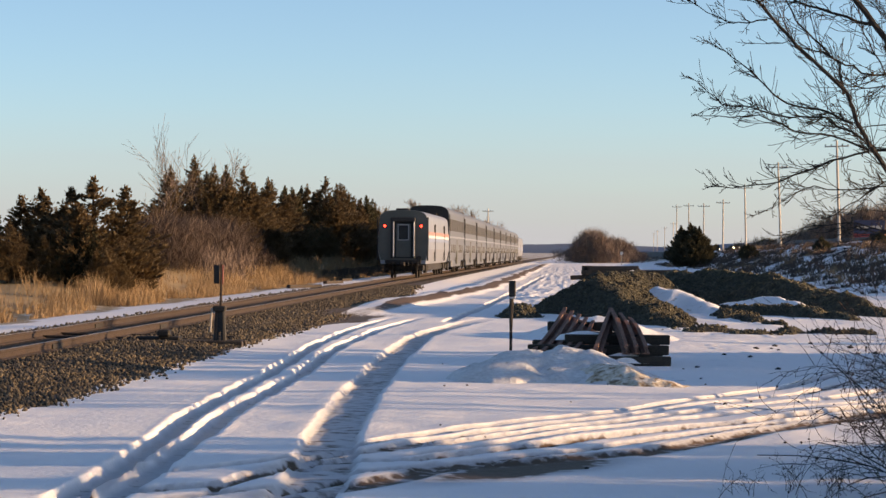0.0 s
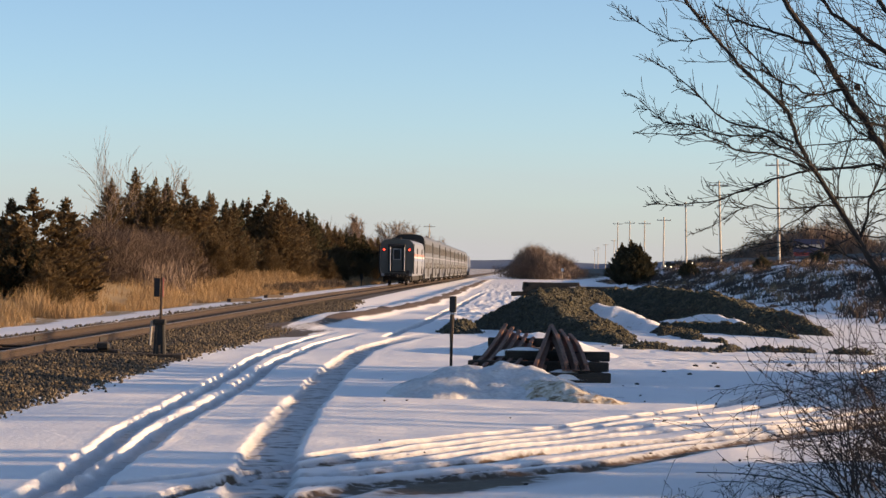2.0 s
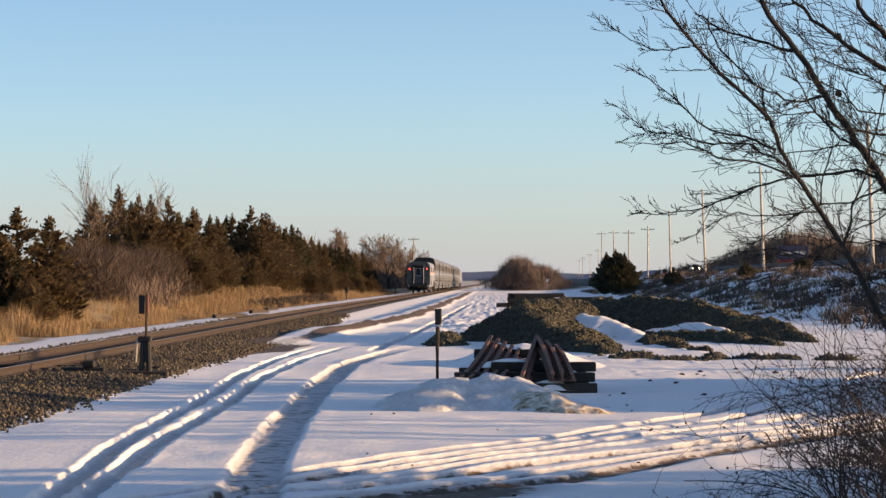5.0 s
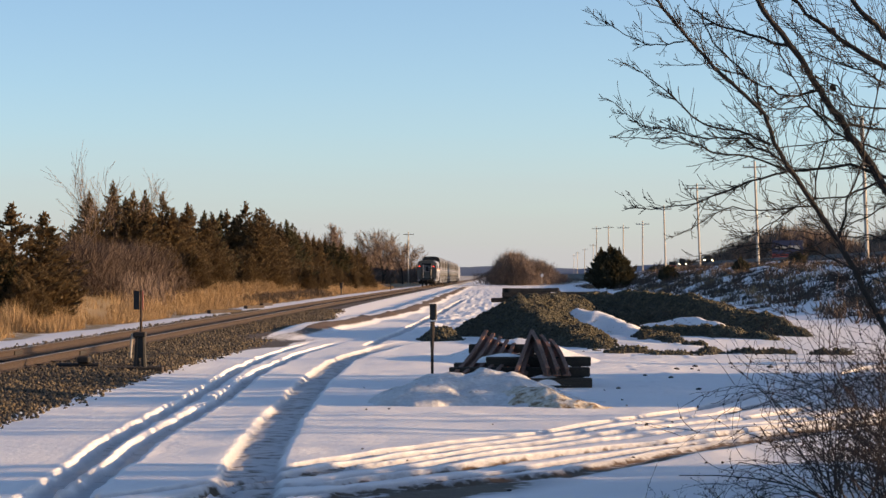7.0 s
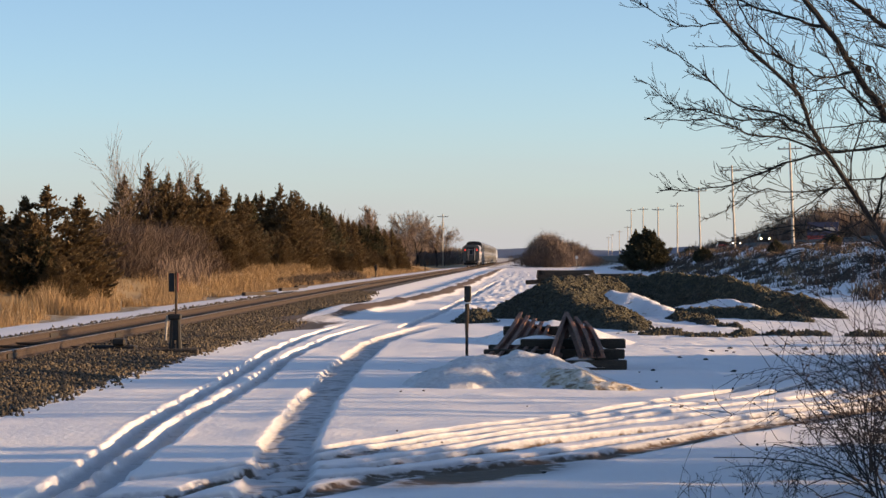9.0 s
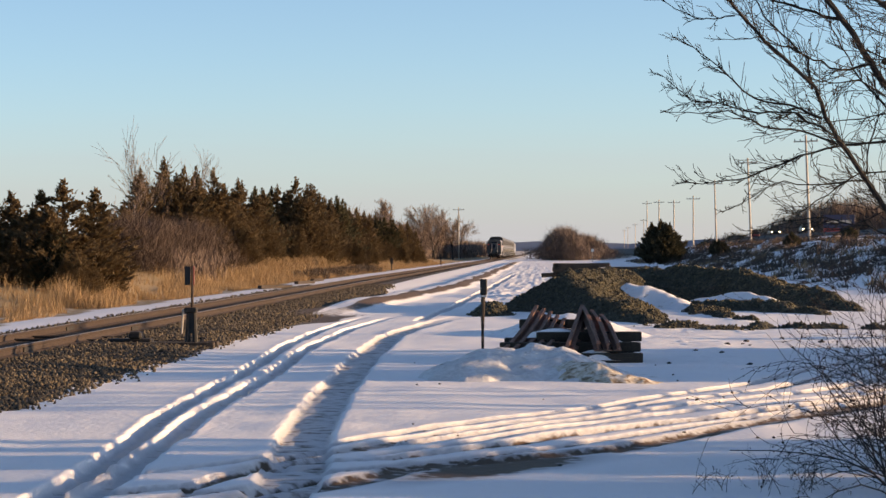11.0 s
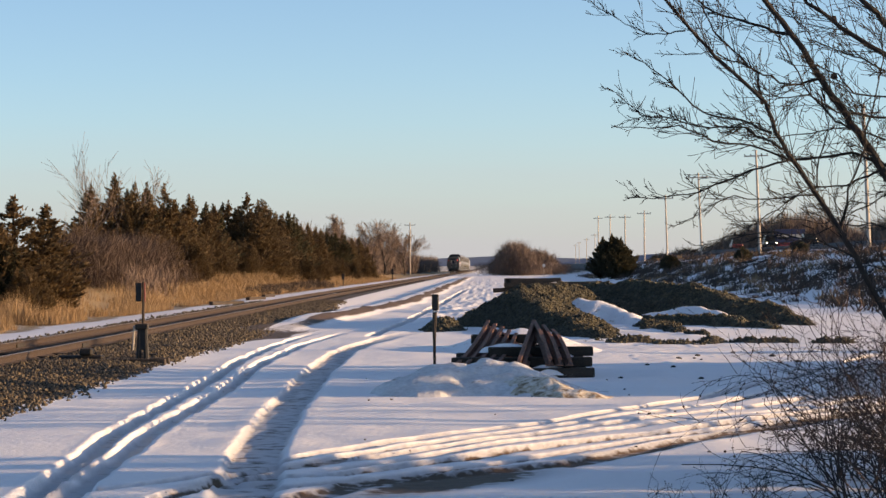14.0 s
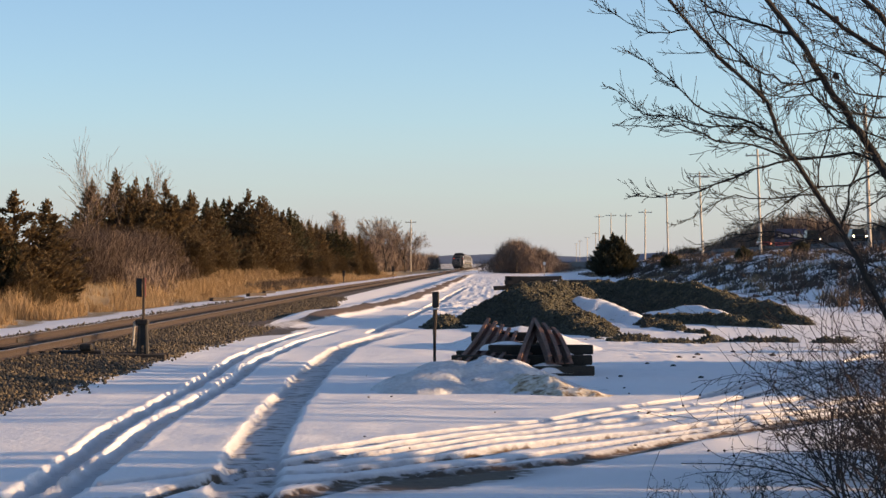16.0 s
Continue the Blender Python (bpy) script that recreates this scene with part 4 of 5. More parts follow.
def build_line_signs():
    for x, y, h in ((-12.9, 318, 1.5), (-14.5, 240, 1.2)):
        p = empty("marker_box", "small dark trackside marker box on a post", "marker", "trackside markers", pose(x, y, height(x, y)))
        part("post", tube(bmesh.new(), [(0, 0, -0.2), (0, 0, h)], [0.06, 0.05], 6), UNDER, p)
        boxed("box_head", (-0.14, 0.14, -0.1, 0.1, h * 0.55, h), UNDER, p, bevel=0.02)
    p = empty("road_sign", "small white sign on a thin post", "sign", at=pose(8.7, 428, height(8.7, 428)))
    part("post", tube(bmesh.new(), [(0, 0, -0.2), (0, 0, 2.3)], [0.04, 0.04], 6), POLE, p)
    boxed("plate", (-0.22, 0.22, -0.06, -0.04, 1.75, 2.25), WHITE, p, "white plate", 0.006)


build_line_signs()


def build_highway():
    ys = np.concatenate([np.arange(60, 700, 20.0), np.geomspace(700, 2500, 12)])
    xs = np.array([37.0, 37.4, 44.6, 45.0])
    X, Y = np.meshgrid(xs, ys)
    Z = np.interp(Y, [60, 160, 420, 640, 2500], [1.2, 4.0, 4.0, 2.0, 1.0]) + 0.06
    Z[:, 0] -= 3.0
    Z[:, 3] -= 3.0
    ny, nx = X.shape
    i = (np.arange(ny - 1)[:, None] * nx + np.arange(nx - 1)[None, :]).reshape(-1)
    tagged(mesh_part("road", np.stack([X, Y, Z], -1).reshape(-1, 3), np.stack([i, i + 1, i + nx + 1, i + nx], 1), ASPHALT),
           "grey asphalt highway on top of the bank", "road", kind="structure")


build_highway()


def road_z(y):
    return float(np.interp(y, [60, 160, 420, 640, 2500], [1.2, 4.0, 4.0, 2.0, 1.0])) + 0.07


def road_car(label, paint, tall=1.45, length=4.6):
    """A car that faces along minus y."""
    car = empty("car", label, "car", "cars on the highway")
    bm = bmesh.new()
    box(bm, -0.9, 0.9, -length / 2, length / 2, 0.3, 0.82, 0.1)
    part("body", bm, paint, car)
    bm = bmesh.new()
    prof = [(-0.78, 0.8), (0.78, 0.8), (0.62, tall), (-0.62, tall)]
    extrude(bm, prof, -length * 0.2, length * 0.36)
    part("cabin", bm, CAR_DARK, car, "dark glazed cabin")
    boxed("windscreen", (-0.64, 0.64, -length * 0.2 - 0.02, -length * 0.2 - 0.004, 0.9, tall - 0.1), TINTED, car)
    boxed("grille", (-0.45, 0.45, -length / 2 - 0.02, -length / 2 + 0.02, 0.42, 0.66), BLACK, car)
    for s in (-1, 1):
        bm = bmesh.new()
        bmesh.ops.create_uvsphere(bm, u_segments=10, v_segments=6, radius=0.11, matrix=Matrix.Translation((s * 0.68, -length / 2 - 0.02, 0.68)) @ Matrix.Diagonal((1, 0.4, 0.8, 1)))
        part("headlight", bm, HEAD_LAMP, car, "lit headlight")
        for y in (-length * 0.31, length * 0.31):
            bm = bmesh.new()
            bmesh.ops.create_cone(bm, cap_ends=True, segments=14, radius1=0.33, radius2=0.33, depth=0.22, matrix=Matrix.Translation((s * 0.8, y, 0.33)) @ Matrix.Rotation(math.pi / 2, 4, "Y"))
            part("wheel", bm, BLACK, car)
    return car


def unlit(car):
    for o in car.children:
        if o.name.startswith("headlight"):
            o.data.materials[0] = TINTED
            o["label"] = "unlit headlight"
    return car


CARS = [(road_car("dark saloon car with lit headlights on the highway", CAR_DARK), 272.0, 20.5),
        (road_car("dark pickup with lit headlights on the highway", CAR_DARK, 1.8, 5.4), 311.0, 23.0),
        (unlit(road_car("dark red car with unlit headlights on the highway", CAR_RED, 1.6)), 366.0, 20.0)]


def build_billboard():
    b = empty("billboard", "dark blue roadside billboard with white bars and a red strip", "billboard", at=pose(53.5, 450, 3.0))
    for x in (-2.2, 0, 2.2):
        part("post", tube(bmesh.new(), [(x, 0.15, -2.5), (x, 0.15, 4.6)], [0.12, 0.12], 6), POLE, b)
    boxed("panel", (-2.8, 2.8, -0.06, 0.06, 2.5, 4.9), SIGN_BLUE, b, "dark blue panel", 0.03)
    boxed("strip", (-2.8, 2.8, -0.07, 0.05, 1.7, 2.46), CAR_RED, b, "red strip", 0.02)
    for x0, x1 in ((-2.3, -1.2), (-1.0, -0.2), (0.1, 1.0), (1.2, 2.2)):
        boxed("lettering_bar", (x0, x1, -0.09, -0.062, 3.35, 3.95), POLE, b, "pale bar", 0.01)


build_billboard()


# ---------------------------------------------------------------- piles
def mound(name, cx, cy, rx, ry, h, material, seed, label, category, bumps=0.12, stones=0, size=0.06, n=90, group="", peak=1.0):
    """A heap with an uneven outline, and loose stones on it."""
    rng = np.random.default_rng(seed)
    u = np.linspace(-1.25, 1.25, n)
    U, V = np.meshgrid(u, u)

    def up(U, V):
        X, Y = cx + U * rx, cy + V * ry
        d = np.sqrt(U ** 2 + V ** 2) * (0.85 + 0.4 * value_noise(X * 0.8 + seed, Y * 0.25, seed))
        z = h * (1 - smooth01(0.15, 1.0, d ** peak)) * (0.8 + 0.35 * value_noise(X * 1.3, Y * 0.4, seed + 1))
        z = z + bumps * (value_noise(X * 3.1, Y * 1.6, seed + 2) - 0.5) * smooth01(0.02, 0.25, z)
        z = z + 0.4 * bumps * (value_noise(X * 9, Y * 5, seed + 3) - 0.5) * smooth01(0.02, 0.2, z)
        return X, Y, z + land(X, Y) - 0.06 - 0.1 * smooth01(0.95, 1.2, d)
    X, Y, Z = up(U, V)
    i = (np.arange(n - 1)[:, None] * n + np.arange(n - 1)[None, :]).reshape(-1)
    heap = empty(name, label, category, group)
    body = mesh_part("heap_body", np.stack([X, Y, Z], -1).reshape(-1, 3), np.stack([i, i + 1, i + n + 1, i + n], 1), material, heap, smooth=True)
    if stones:
        a, r = rng.uniform(0, 2 * math.pi, stones), np.sqrt(rng.random(stones)) * 1.0
        x, y, z = up((np.cos(a) * r)[None], (np.sin(a) * r)[None])
        s = rng.uniform(0.4, 1.2, stones) * size
        octa = np.array([(1, 0, 0), (-1, 0, 0), (0, 1, 0), (0, -1, 0), (0, 0, 1), (0, 0, -1)], float)
        tri = np.array([(0, 2, 4), (2, 1, 4), (1, 3, 4), (3, 0, 4), (2, 0, 5), (1, 2, 5), (3, 1, 5), (0, 3, 5)])
        v = octa[None] * rng.uniform(0.6, 1.2, (stones, 6, 1)) * s[:, None, None] + rng.normal(0, 0.25, (stones, 6, 3)) * s[:, None, None]
        v += np.stack([x[0], y[0], z[0] + s * 0.2], 1)[:, None, :]
        f = tri[None] + np.arange(stones)[:, None, None] * 6
        tagged(mesh_part("loose_stone", v.reshape(-1, 3), f.reshape(-1, 3), PILE_STONE if material is GRAVEL else SNOW, heap), kind="stuff")
    return heap


PILE_STONE = surface("pile_stone", (0.014, 0.0135, 0.009), (0.14, 0.126, 0.083), 5.0, 0.9, 0, 0.3, 40, per_thing=0.5)
GP = ("heap of dark olive-grey crushed stone in the snow", "gravel heap")


def ridge_heap(name, crests, fall, material, seed, label, category, group, stones=0, size=0.042, step=0.11, rough=0.24):
    """A tipped heap whose crests are lines of (x, y, height), falling away on both sides."""
    rng = np.random.default_rng(seed)
    ends = np.array([p for line in crests for p in line])
    reach = ends[:, 2].max() / fall + 0.8
    xs = np.arange(ends[:, 0].min() - reach, ends[:, 0].max() + reach, step)
    ys = np.arange(ends[:, 1].min() - reach, ends[:, 1].max() + reach, step * 1.3)

    def up(X, Y):
        WX, WY = X + 0.7 * (value_noise(X * 0.9, Y * 0.6, seed) - 0.5), Y + 1.2 * (value_noise(X * 0.7, Y * 0.5, seed + 1) - 0.5)
        z = np.full(X.shape, -1.0)
        for line in crests:
            for (ax, ay, az), (bx, by, bz) in zip(line, line[1:]):
                dx, dy = bx - ax, by - ay
                k = np.clip(((WX - ax) * dx + (WY - ay) * dy) / (dx * dx + dy * dy), 0, 1)
                far = np.hypot(WX - ax - k * dx, WY - ay - k * dy)
                z = np.maximum(z, az + k * (bz - az) - fall * np.maximum(0, np.sqrt(far ** 2 + 0.06) - 0.1))
        z = z + rough * (value_noise(X * 2.2, Y * 1.7, seed + 2) - 0.5) + 0.45 * rough * (value_noise(X * 6, Y * 5, seed + 3) - 0.5)
        return np.maximum(z, -0.25) + land(X, Y)
    X, Y = np.meshgrid(xs, ys)
    Z = up(X, Y)
    ny, nx = X.shape
    i = (np.arange(ny - 1)[:, None] * nx + np.arange(nx - 1)[None, :]).reshape(-1)
    heap = empty(name, label, category, group)
    mesh_part("heap_body", np.stack([X, Y, Z], -1).reshape(-1, 3), np.stack([i, i + 1, i + nx + 1, i + nx], 1), material, heap, smooth=True)
    if stones:
        x, y = rng.uniform(xs[0], xs[-1], stones * 3), rng.uniform(ys[0], ys[-1], stones * 3)
        z = up(x[None], y[None])[0]
        keep = np.flatnonzero(z - land(x[None], y[None])[0] > 0.0)[:stones]
        x, y, z = x[keep], y[keep], z[keep]
        n = len(x)
        s = rng.uniform(0.4, 1.25, n) * size
        octa = np.array([(1, 0, 0), (-1, 0, 0), (0, 1, 0), (0, -1, 0), (0, 0, 1), (0, 0, -1)], float)
        tri = np.array([(0, 2, 4), (2, 1, 4), (1, 3, 4), (3, 0, 4), (2, 0, 5), (1, 2, 5), (3, 1, 5), (0, 3, 5)])
        v = octa[None] * rng.uniform(0.6, 1.2, (n, 6, 1)) * s[:, None, None] + rng.normal(0, 0.25, (n, 6, 3)) * s[:, None, None]
        v += np.stack([x, y, z + s * 0.2], 1)[:, None, :]
        f = tri[None] + np.arange(n)[:, None, None] * 6
        tagged(mesh_part("loose_stone", v.reshape(-1, 3), f.reshape(-1, 3), PILE_STONE, heap), kind="stuff")
    return heap


ridge_heap("gravel_heap", [[(-1.0, 79, 0.1), (0.0, 80, 0.9), (0.9, 81, 1.3), (2.9, 88, 1.35)], [(0.7, 80, 1.2), (1.5, 76, 0.85), (2.3, 72, 0.55), (3.1, 66, 0.1)]],
           0.66, GRAVEL, 200, *GP, "gravel heaps", 24000)
ridge_heap("gravel_heap", [[(3.6, 92, 1.35), (5.8, 88, 1.4), (7.7, 86, 1.2), (9.0, 82, 0.6), (10.0, 79, 0.1)]], 0.75, GRAVEL, 202, *GP, "gravel heaps", 20000)
ridge_heap("gravel_heap", [[(4.7, 83, 0.25), (5.2, 75, 0.2), (5.6, 69, 0.1)]], 0.6, GRAVEL, 203, *GP, "gravel heaps", 2500)
ridge_heap("gravel_heap", [[(3.0, 63.0, 0.06), (4.6, 61.6, 0.1), (6.0, 62.5, 0.08), (8.5, 61.0, 0.1)]], 0.25, GRAVEL, 206, *GP, "gravel heaps", 1400)
mound("gravel_heap", -1.5, 74.5, 0.75, 2.0, 0.42, GRAVEL, 205, *GP, 0.1, 700, 0.06, 50, "gravel heaps")
ridge_heap("gravel_heap", [[(5.5, 80.5, 0.32), (6.8, 78.5, 0.42), (7.6, 77.0, 0.3), (8.6, 74.5, 0.1)]], 0.6, GRAVEL, 204, *GP, "gravel heaps", 6000)
ridge_heap("snow_drift", [[(5.2, 83.6, 0.42), (6.4, 82.0, 0.62), (7.1, 80.8, 0.5), (7.9, 79.0, 0.2)]], 0.5, SNOW, 208, "clean snow lying on the foot of a gravel heap", "snow", "snow drifts", rough=0.1)
ridge_heap("snow_drift", [[(2.9, 83, 0.95), (3.6, 82.3, 0.85), (4.5, 81.2, 0.5)]], 0.6, SNOW, 207, "patch of clean snow lying between gravel heaps", "snow", "snow drifts", rough=0.08)
mound("snow_drift", 0.6, 58, 2.2, 6, 0.5, SNOW, 209, "bank of snow behind the rail pile", "snow", 0.08, 0, 0.06, 70, "snow drifts")
ridge_heap("snow_mound", [[(-1.6, 38.8, 0.12), (-0.9, 38.8, 0.4), (-0.2, 38.8, 0.55), (0.1, 38.7, 0.5), (0.45, 38.4, 0.3)]], 0.36, CRUST, 210,
           "ploughed mound of crusted dirty snow", "snow mound", "", step=0.05, rough=0.18)
ridge_heap("snow_mound", [[(0.2, 37.9, 0.28), (0.55, 37.7, 0.38), (1.0, 37.5, 0.26), (1.45, 37.3, 0.05)]], 0.5, DIRTY, 211,
           "ploughed mound of dirt-stained snow", "snow mound", "", step=0.04, rough=0.16)



def build_clods():
    """Frozen dirt clods lying on the yard's snow."""
    rng = np.random.default_rng(215)
    for k in range(34):
        x, y = (rng.uniform(1.9, 6.5), rng.uniform(42, 56)) if k < 14 else (rng.uniform(-2.4, 3.4), rng.uniform(20.5, 45))
        bm = bmesh.new()
        bmesh.ops.create_icosphere(bm, subdivisions=1, radius=rng.uniform(0.02, 0.09) if k < 14 else rng.uniform(0.012, 0.028))
        for vt in bm.verts:
            vt.co *= rng.uniform(0.7, 1.25)
            vt.co.z *= 0.55
        c = tagged(part("dirt_clod", bm, UNDER), "dark frozen clod of dirt lying on snow", "clod", "dirt clods")
        c.location = (x, y, height(x, y) + 0.008)


build_clods()


def build_rail_pile():
    rng = np.random.default_rng(220)
    tie0 = None
    for x0, x1, y, z in ((-0.2, 1.76, 43.6, 0.0), (-0.8, 1.6, 44.7, 0.0), (-0.75, 1.7, 46.0, 0.0), (-0.75, 1.74, 44.1, 0.17), (-0.6, 1.62, 45.3, 0.17), (-0.7, 1.5, 46.3, 0.17),
                         (-0.1, 1.77, 44.5, 0.34), (-0.42, 1.3, 46.0, 0.34), (-0.42, 1.0, 46.4, 0.51)):
        bm = box(bmesh.new(), -0.5, 0.5, -0.12, 0.12, 0, 0.17, 0.012)
        t = part("timber", bm, TIE)
        tagged(t, "dark creosoted timber stacked in the snow", "timber", "stacked timbers")
        t.matrix_basis = Matrix.LocRotScale(((x0 + x1) / 2, y, z), Euler((0, 0, rng.normal(0, 0.02))), (x1 - x0, 1, 1))
    for x, y, z, w in ((1.25, 44.3, 0.335, 0.3), (0.25, 44.6, 0.505, 0.45), (0.95, 43.6, 0.165, 0.35)):
        mound("snow_strip", x, y, w, 0.12, 0.07, SNOW, int(x * 100) + 300, "strip of snow lying on a timber", "snow", 0.02, 0, 0.05, 24, "snow strips").location.z += z + 0.04
    prof = rail_profile()

    def bent_rail(pts):
        bm = bmesh.new()
        rings = []
        for p in pts:
            rings.append([bm.verts.new((p[0] + a * 1.0, p[1] - (b - 0.09) * 0.5, p[2] + (b - 0.09) * 0.8)) for a, b in prof])
        n = len(prof)
        for a, b in zip(rings, rings[1:]):
            for k in range(n):
                bm.faces.new((a[k], b[k], b[(k + 1) % n], a[(k + 1) % n]))
        bm.faces.new(rings[0])
        bm.faces.new(rings[-1])
        bmesh.ops.recalc_face_normals(bm, faces=bm.faces)
        tagged(part("scrap_rail", bm, SCRAP), "bent rusty rail leaning on stacked timbers", "rail", "scrap rails")

    for k in range(5):
        pts = []
        for j in range(9):
            u = j / 8
            w = u ** 0.8
            pts.append(((-0.92 + 0.22 * k) * (1 - w) + (-0.1 + 0.13 * k) * w, 42.9 + 3.6 * u, 0.1 + (0.78 - 0.06 * k) * u ** 1.5 + 0.03 * k * (1 - u)))
        bent_rail(pts)
    bent_rail([(0.42 + 0.32 * u, 43.1 + 2.6 * u, 0.22 + 0.68 * u) for u in (0, 0.25, 0.5, 0.75, 1)])
    bent_rail([(0.50 + 0.28 * u, 43.2 + 2.6 * u, 0.14 + 0.66 * u) for u in (0, 0.25, 0.5, 0.75, 1)])
    for k in range(3):
        bent_rail([(0.98 + 0.17 * k - 0.24 * u, 43.4 + 2.3 * u, 0.28 + (0.6 - 0.08 * k) * u + 0.08 * math.sin(u * 3)) for u in (0, 0.2, 0.4, 0.6, 0.8, 1)])


SCRAP = surface("scrap_rust", (0.15, 0.065, 0.045), (0.27, 0.14, 0.1), 8, 0.75, 0.1, 0.3, 50)
build_rail_pile()


def build_tie_stack():
    rng = np.random.default_rng(230)
    for cx, cy, levels in ((1.5, 103, 8), (2.7, 105, 6), (4.0, 106, 7)):
        for lv in range(levels):
            for k in range(3):
                t = part("old_tie", box(bmesh.new(), -0.5, 0.5, -0.12, 0.12, 0, 0.18, 0.015), TIE)
                tagged(t, "old dark crosstie in a rough stack", "crosstie", "stacked crossties")
                t.matrix_basis = Matrix.LocRotScale((cx + rng.normal(0, 0.3), cy + (k - 1) * 0.3, lv * 0.175 - 0.02), Euler((0, rng.normal(0, 0.03), rng.normal(0, 0.12))), (1.7 + rng.uniform(-0.4, 0.4), 1, 1))

    for x, y, turn in ((-13.1, 137, 75), (-13.5, 149, 82), (-13.0, 121, 60)):
        t = part("old_tie", box(bmesh.new(), -1.3, 1.3, -0.12, 0.12, 0, 0.18, 0.015), TIE)
        tagged(t, "old dark crosstie thrown beside the track", "crosstie", "discarded crossties")
        t.matrix_basis = pose(x, y, height(x, y) - 0.02, 0, 0, turn)


build_tie_stack()

# ---------------------------------------------------------------- the near tree and shrub
BOUGHS = [
    ([(4.72, -0.4), (4.61, 0.71), (4.45, 1.8), (4.07, 2.43), (3.74, 2.89), (3.52, 3.24), (3.36, 3.49), (3.17, 3.76), (2.88, 4.19), (2.62, 4.53), (2.38, 5.02)], 0.062, 0.024, 0.0),
    ([(4.23, -0.4), (3.96, 1.03), (3.74, 1.53), (3.47, 2.04), (3.09, 2.64), (2.81, 3.03), (2.69, 3.24), (2.6, 3.52), (2.12, 3.95), (1.86, 4.23), (1.61, 4.53), (1.4, 4.85)], 0.042, 0.012, -0.5),
    ([(4.45, 1.8), (4.4, 2.89), (4.23, 3.71), (3.79, 4.03), (3.41, 4.28), (3.09, 4.53), (2.87, 4.85)], 0.05, 0.014, 0.5),
    ([(4.45, 2.23), (4.23, 3.82), (3.79, 4.31), (3.58, 4.53), (3.41, 4.85)], 0.05, 0.02, 0.2),
    ([(2.69, 3.24), (2.38, 3.37), (2.05, 3.43), (1.75, 3.68), (1.51, 3.87), (1.27, 4.02)], 0.016, 0.004, -0.2),
    ([(2.79, 3.08), (2.43, 3.3), (2.11, 3.3), (1.67, 3.41), (1.45, 3.43), (1.21, 3.64)], 0.015, 0.004, 0.2),
    ([(2.84, 2.99), (2.49, 3.12), (2.11, 3.16), (1.78, 3.31), (1.51, 3.28), (1.18, 3.29)], 0.014, 0.004, -0.3),
    ([(3.96, 2.89), (3.47, 3.05), (2.87, 2.98), (2.49, 2.89), (2.0, 2.68), (1.67, 2.64), (1.33, 2.63)], 0.022, 0.004, 0.3),
    ([(1.86, 4.23), (1.67, 4.2), (1.48, 4.21), (1.29, 4.3), (1.1, 4.44)], 0.009, 0.004, 0.0),
    ([(2.6, 3.52), (2.57, 3.82), (2.32, 4.06), (2.15, 4.24), (2.05, 4.53)], 0.014, 0.007, 0.2),
    ([(3.17, 3.76), (2.87, 3.7), (2.6, 3.79), (2.38, 3.91), (2.05, 4.01), (1.83, 3.98)], 0.016, 0.004, -0.3),
    ([(2.88, 4.19), (2.49, 4.31), (2.16, 4.43), (1.94, 4.58)], 0.02, 0.008, 0.3),
    ([(3.09, 2.64), (2.76, 2.61), (2.32, 2.64), (2.0, 2.48), (1.72, 2.34)], 0.011, 0.003, -0.2),
    ([(3.47, 2.04), (3.14, 2.21), (2.76, 2.29), (2.32, 2.26), (2.0, 2.13)], 0.012, 0.003, 0.3),
    ([(3.79, 3.38), (3.31, 3.43), (3.03, 3.6), (2.76, 3.57), (2.49, 3.71)], 0.014, 0.004, -0.2),
    ([(3.74, 2.89), (3.41, 2.73), (3.09, 2.73), (2.76, 2.51), (2.49, 2.34), (2.27, 2.37)], 0.014, 0.003, 0.2),
    ([(3.52, 3.24), (3.31, 3.35), (3.09, 3.6), (2.9, 3.95), (2.79, 4.23), (2.73, 4.53)], 0.014, 0.005, 0.3),
    ([(3.96, 3.54), (3.47, 3.61), (3.31, 3.79), (3.09, 3.88), (2.87, 3.87)], 0.012, 0.004, -0.3),
    ([(3.96, 3.1), (3.41, 3.29), (3.09, 3.24), (2.76, 3.21), (2.43, 3.24)], 0.012, 0.004, 0.3),
    ([(3.96, 3.71), (3.58, 3.96), (3.36, 4.02), (3.09, 4.14), (2.87, 4.42)], 0.012, 0.004, 0.1),
    ([(3.33, 2.26), (3.41, 2.7), (3.58, 3.1), (3.66, 3.54), (3.74, 3.93), (3.74, 4.53)], 0.014, 0.005, -0.2),
    ([(3.09, 2.64), (3.15, 3.0), (3.26, 3.33), (3.21, 3.63), (3.25, 3.93)], 0.01, 0.004, 0.3),
    ([(4.07, 2.23), (3.63, 2.37), (3.25, 2.34), (2.87, 2.17), (2.6, 1.96)], 0.012, 0.003, -0.3),
    ([(4.18, 2.73), (3.74, 2.62), (3.41, 2.43), (3.14, 2.37), (2.81, 2.43)], 0.012, 0.003, 0.2),
    ([(4.07, 1.8), (3.63, 1.96), (3.2, 1.91), (2.87, 1.69)], 0.01, 0.003, 0.2),
]


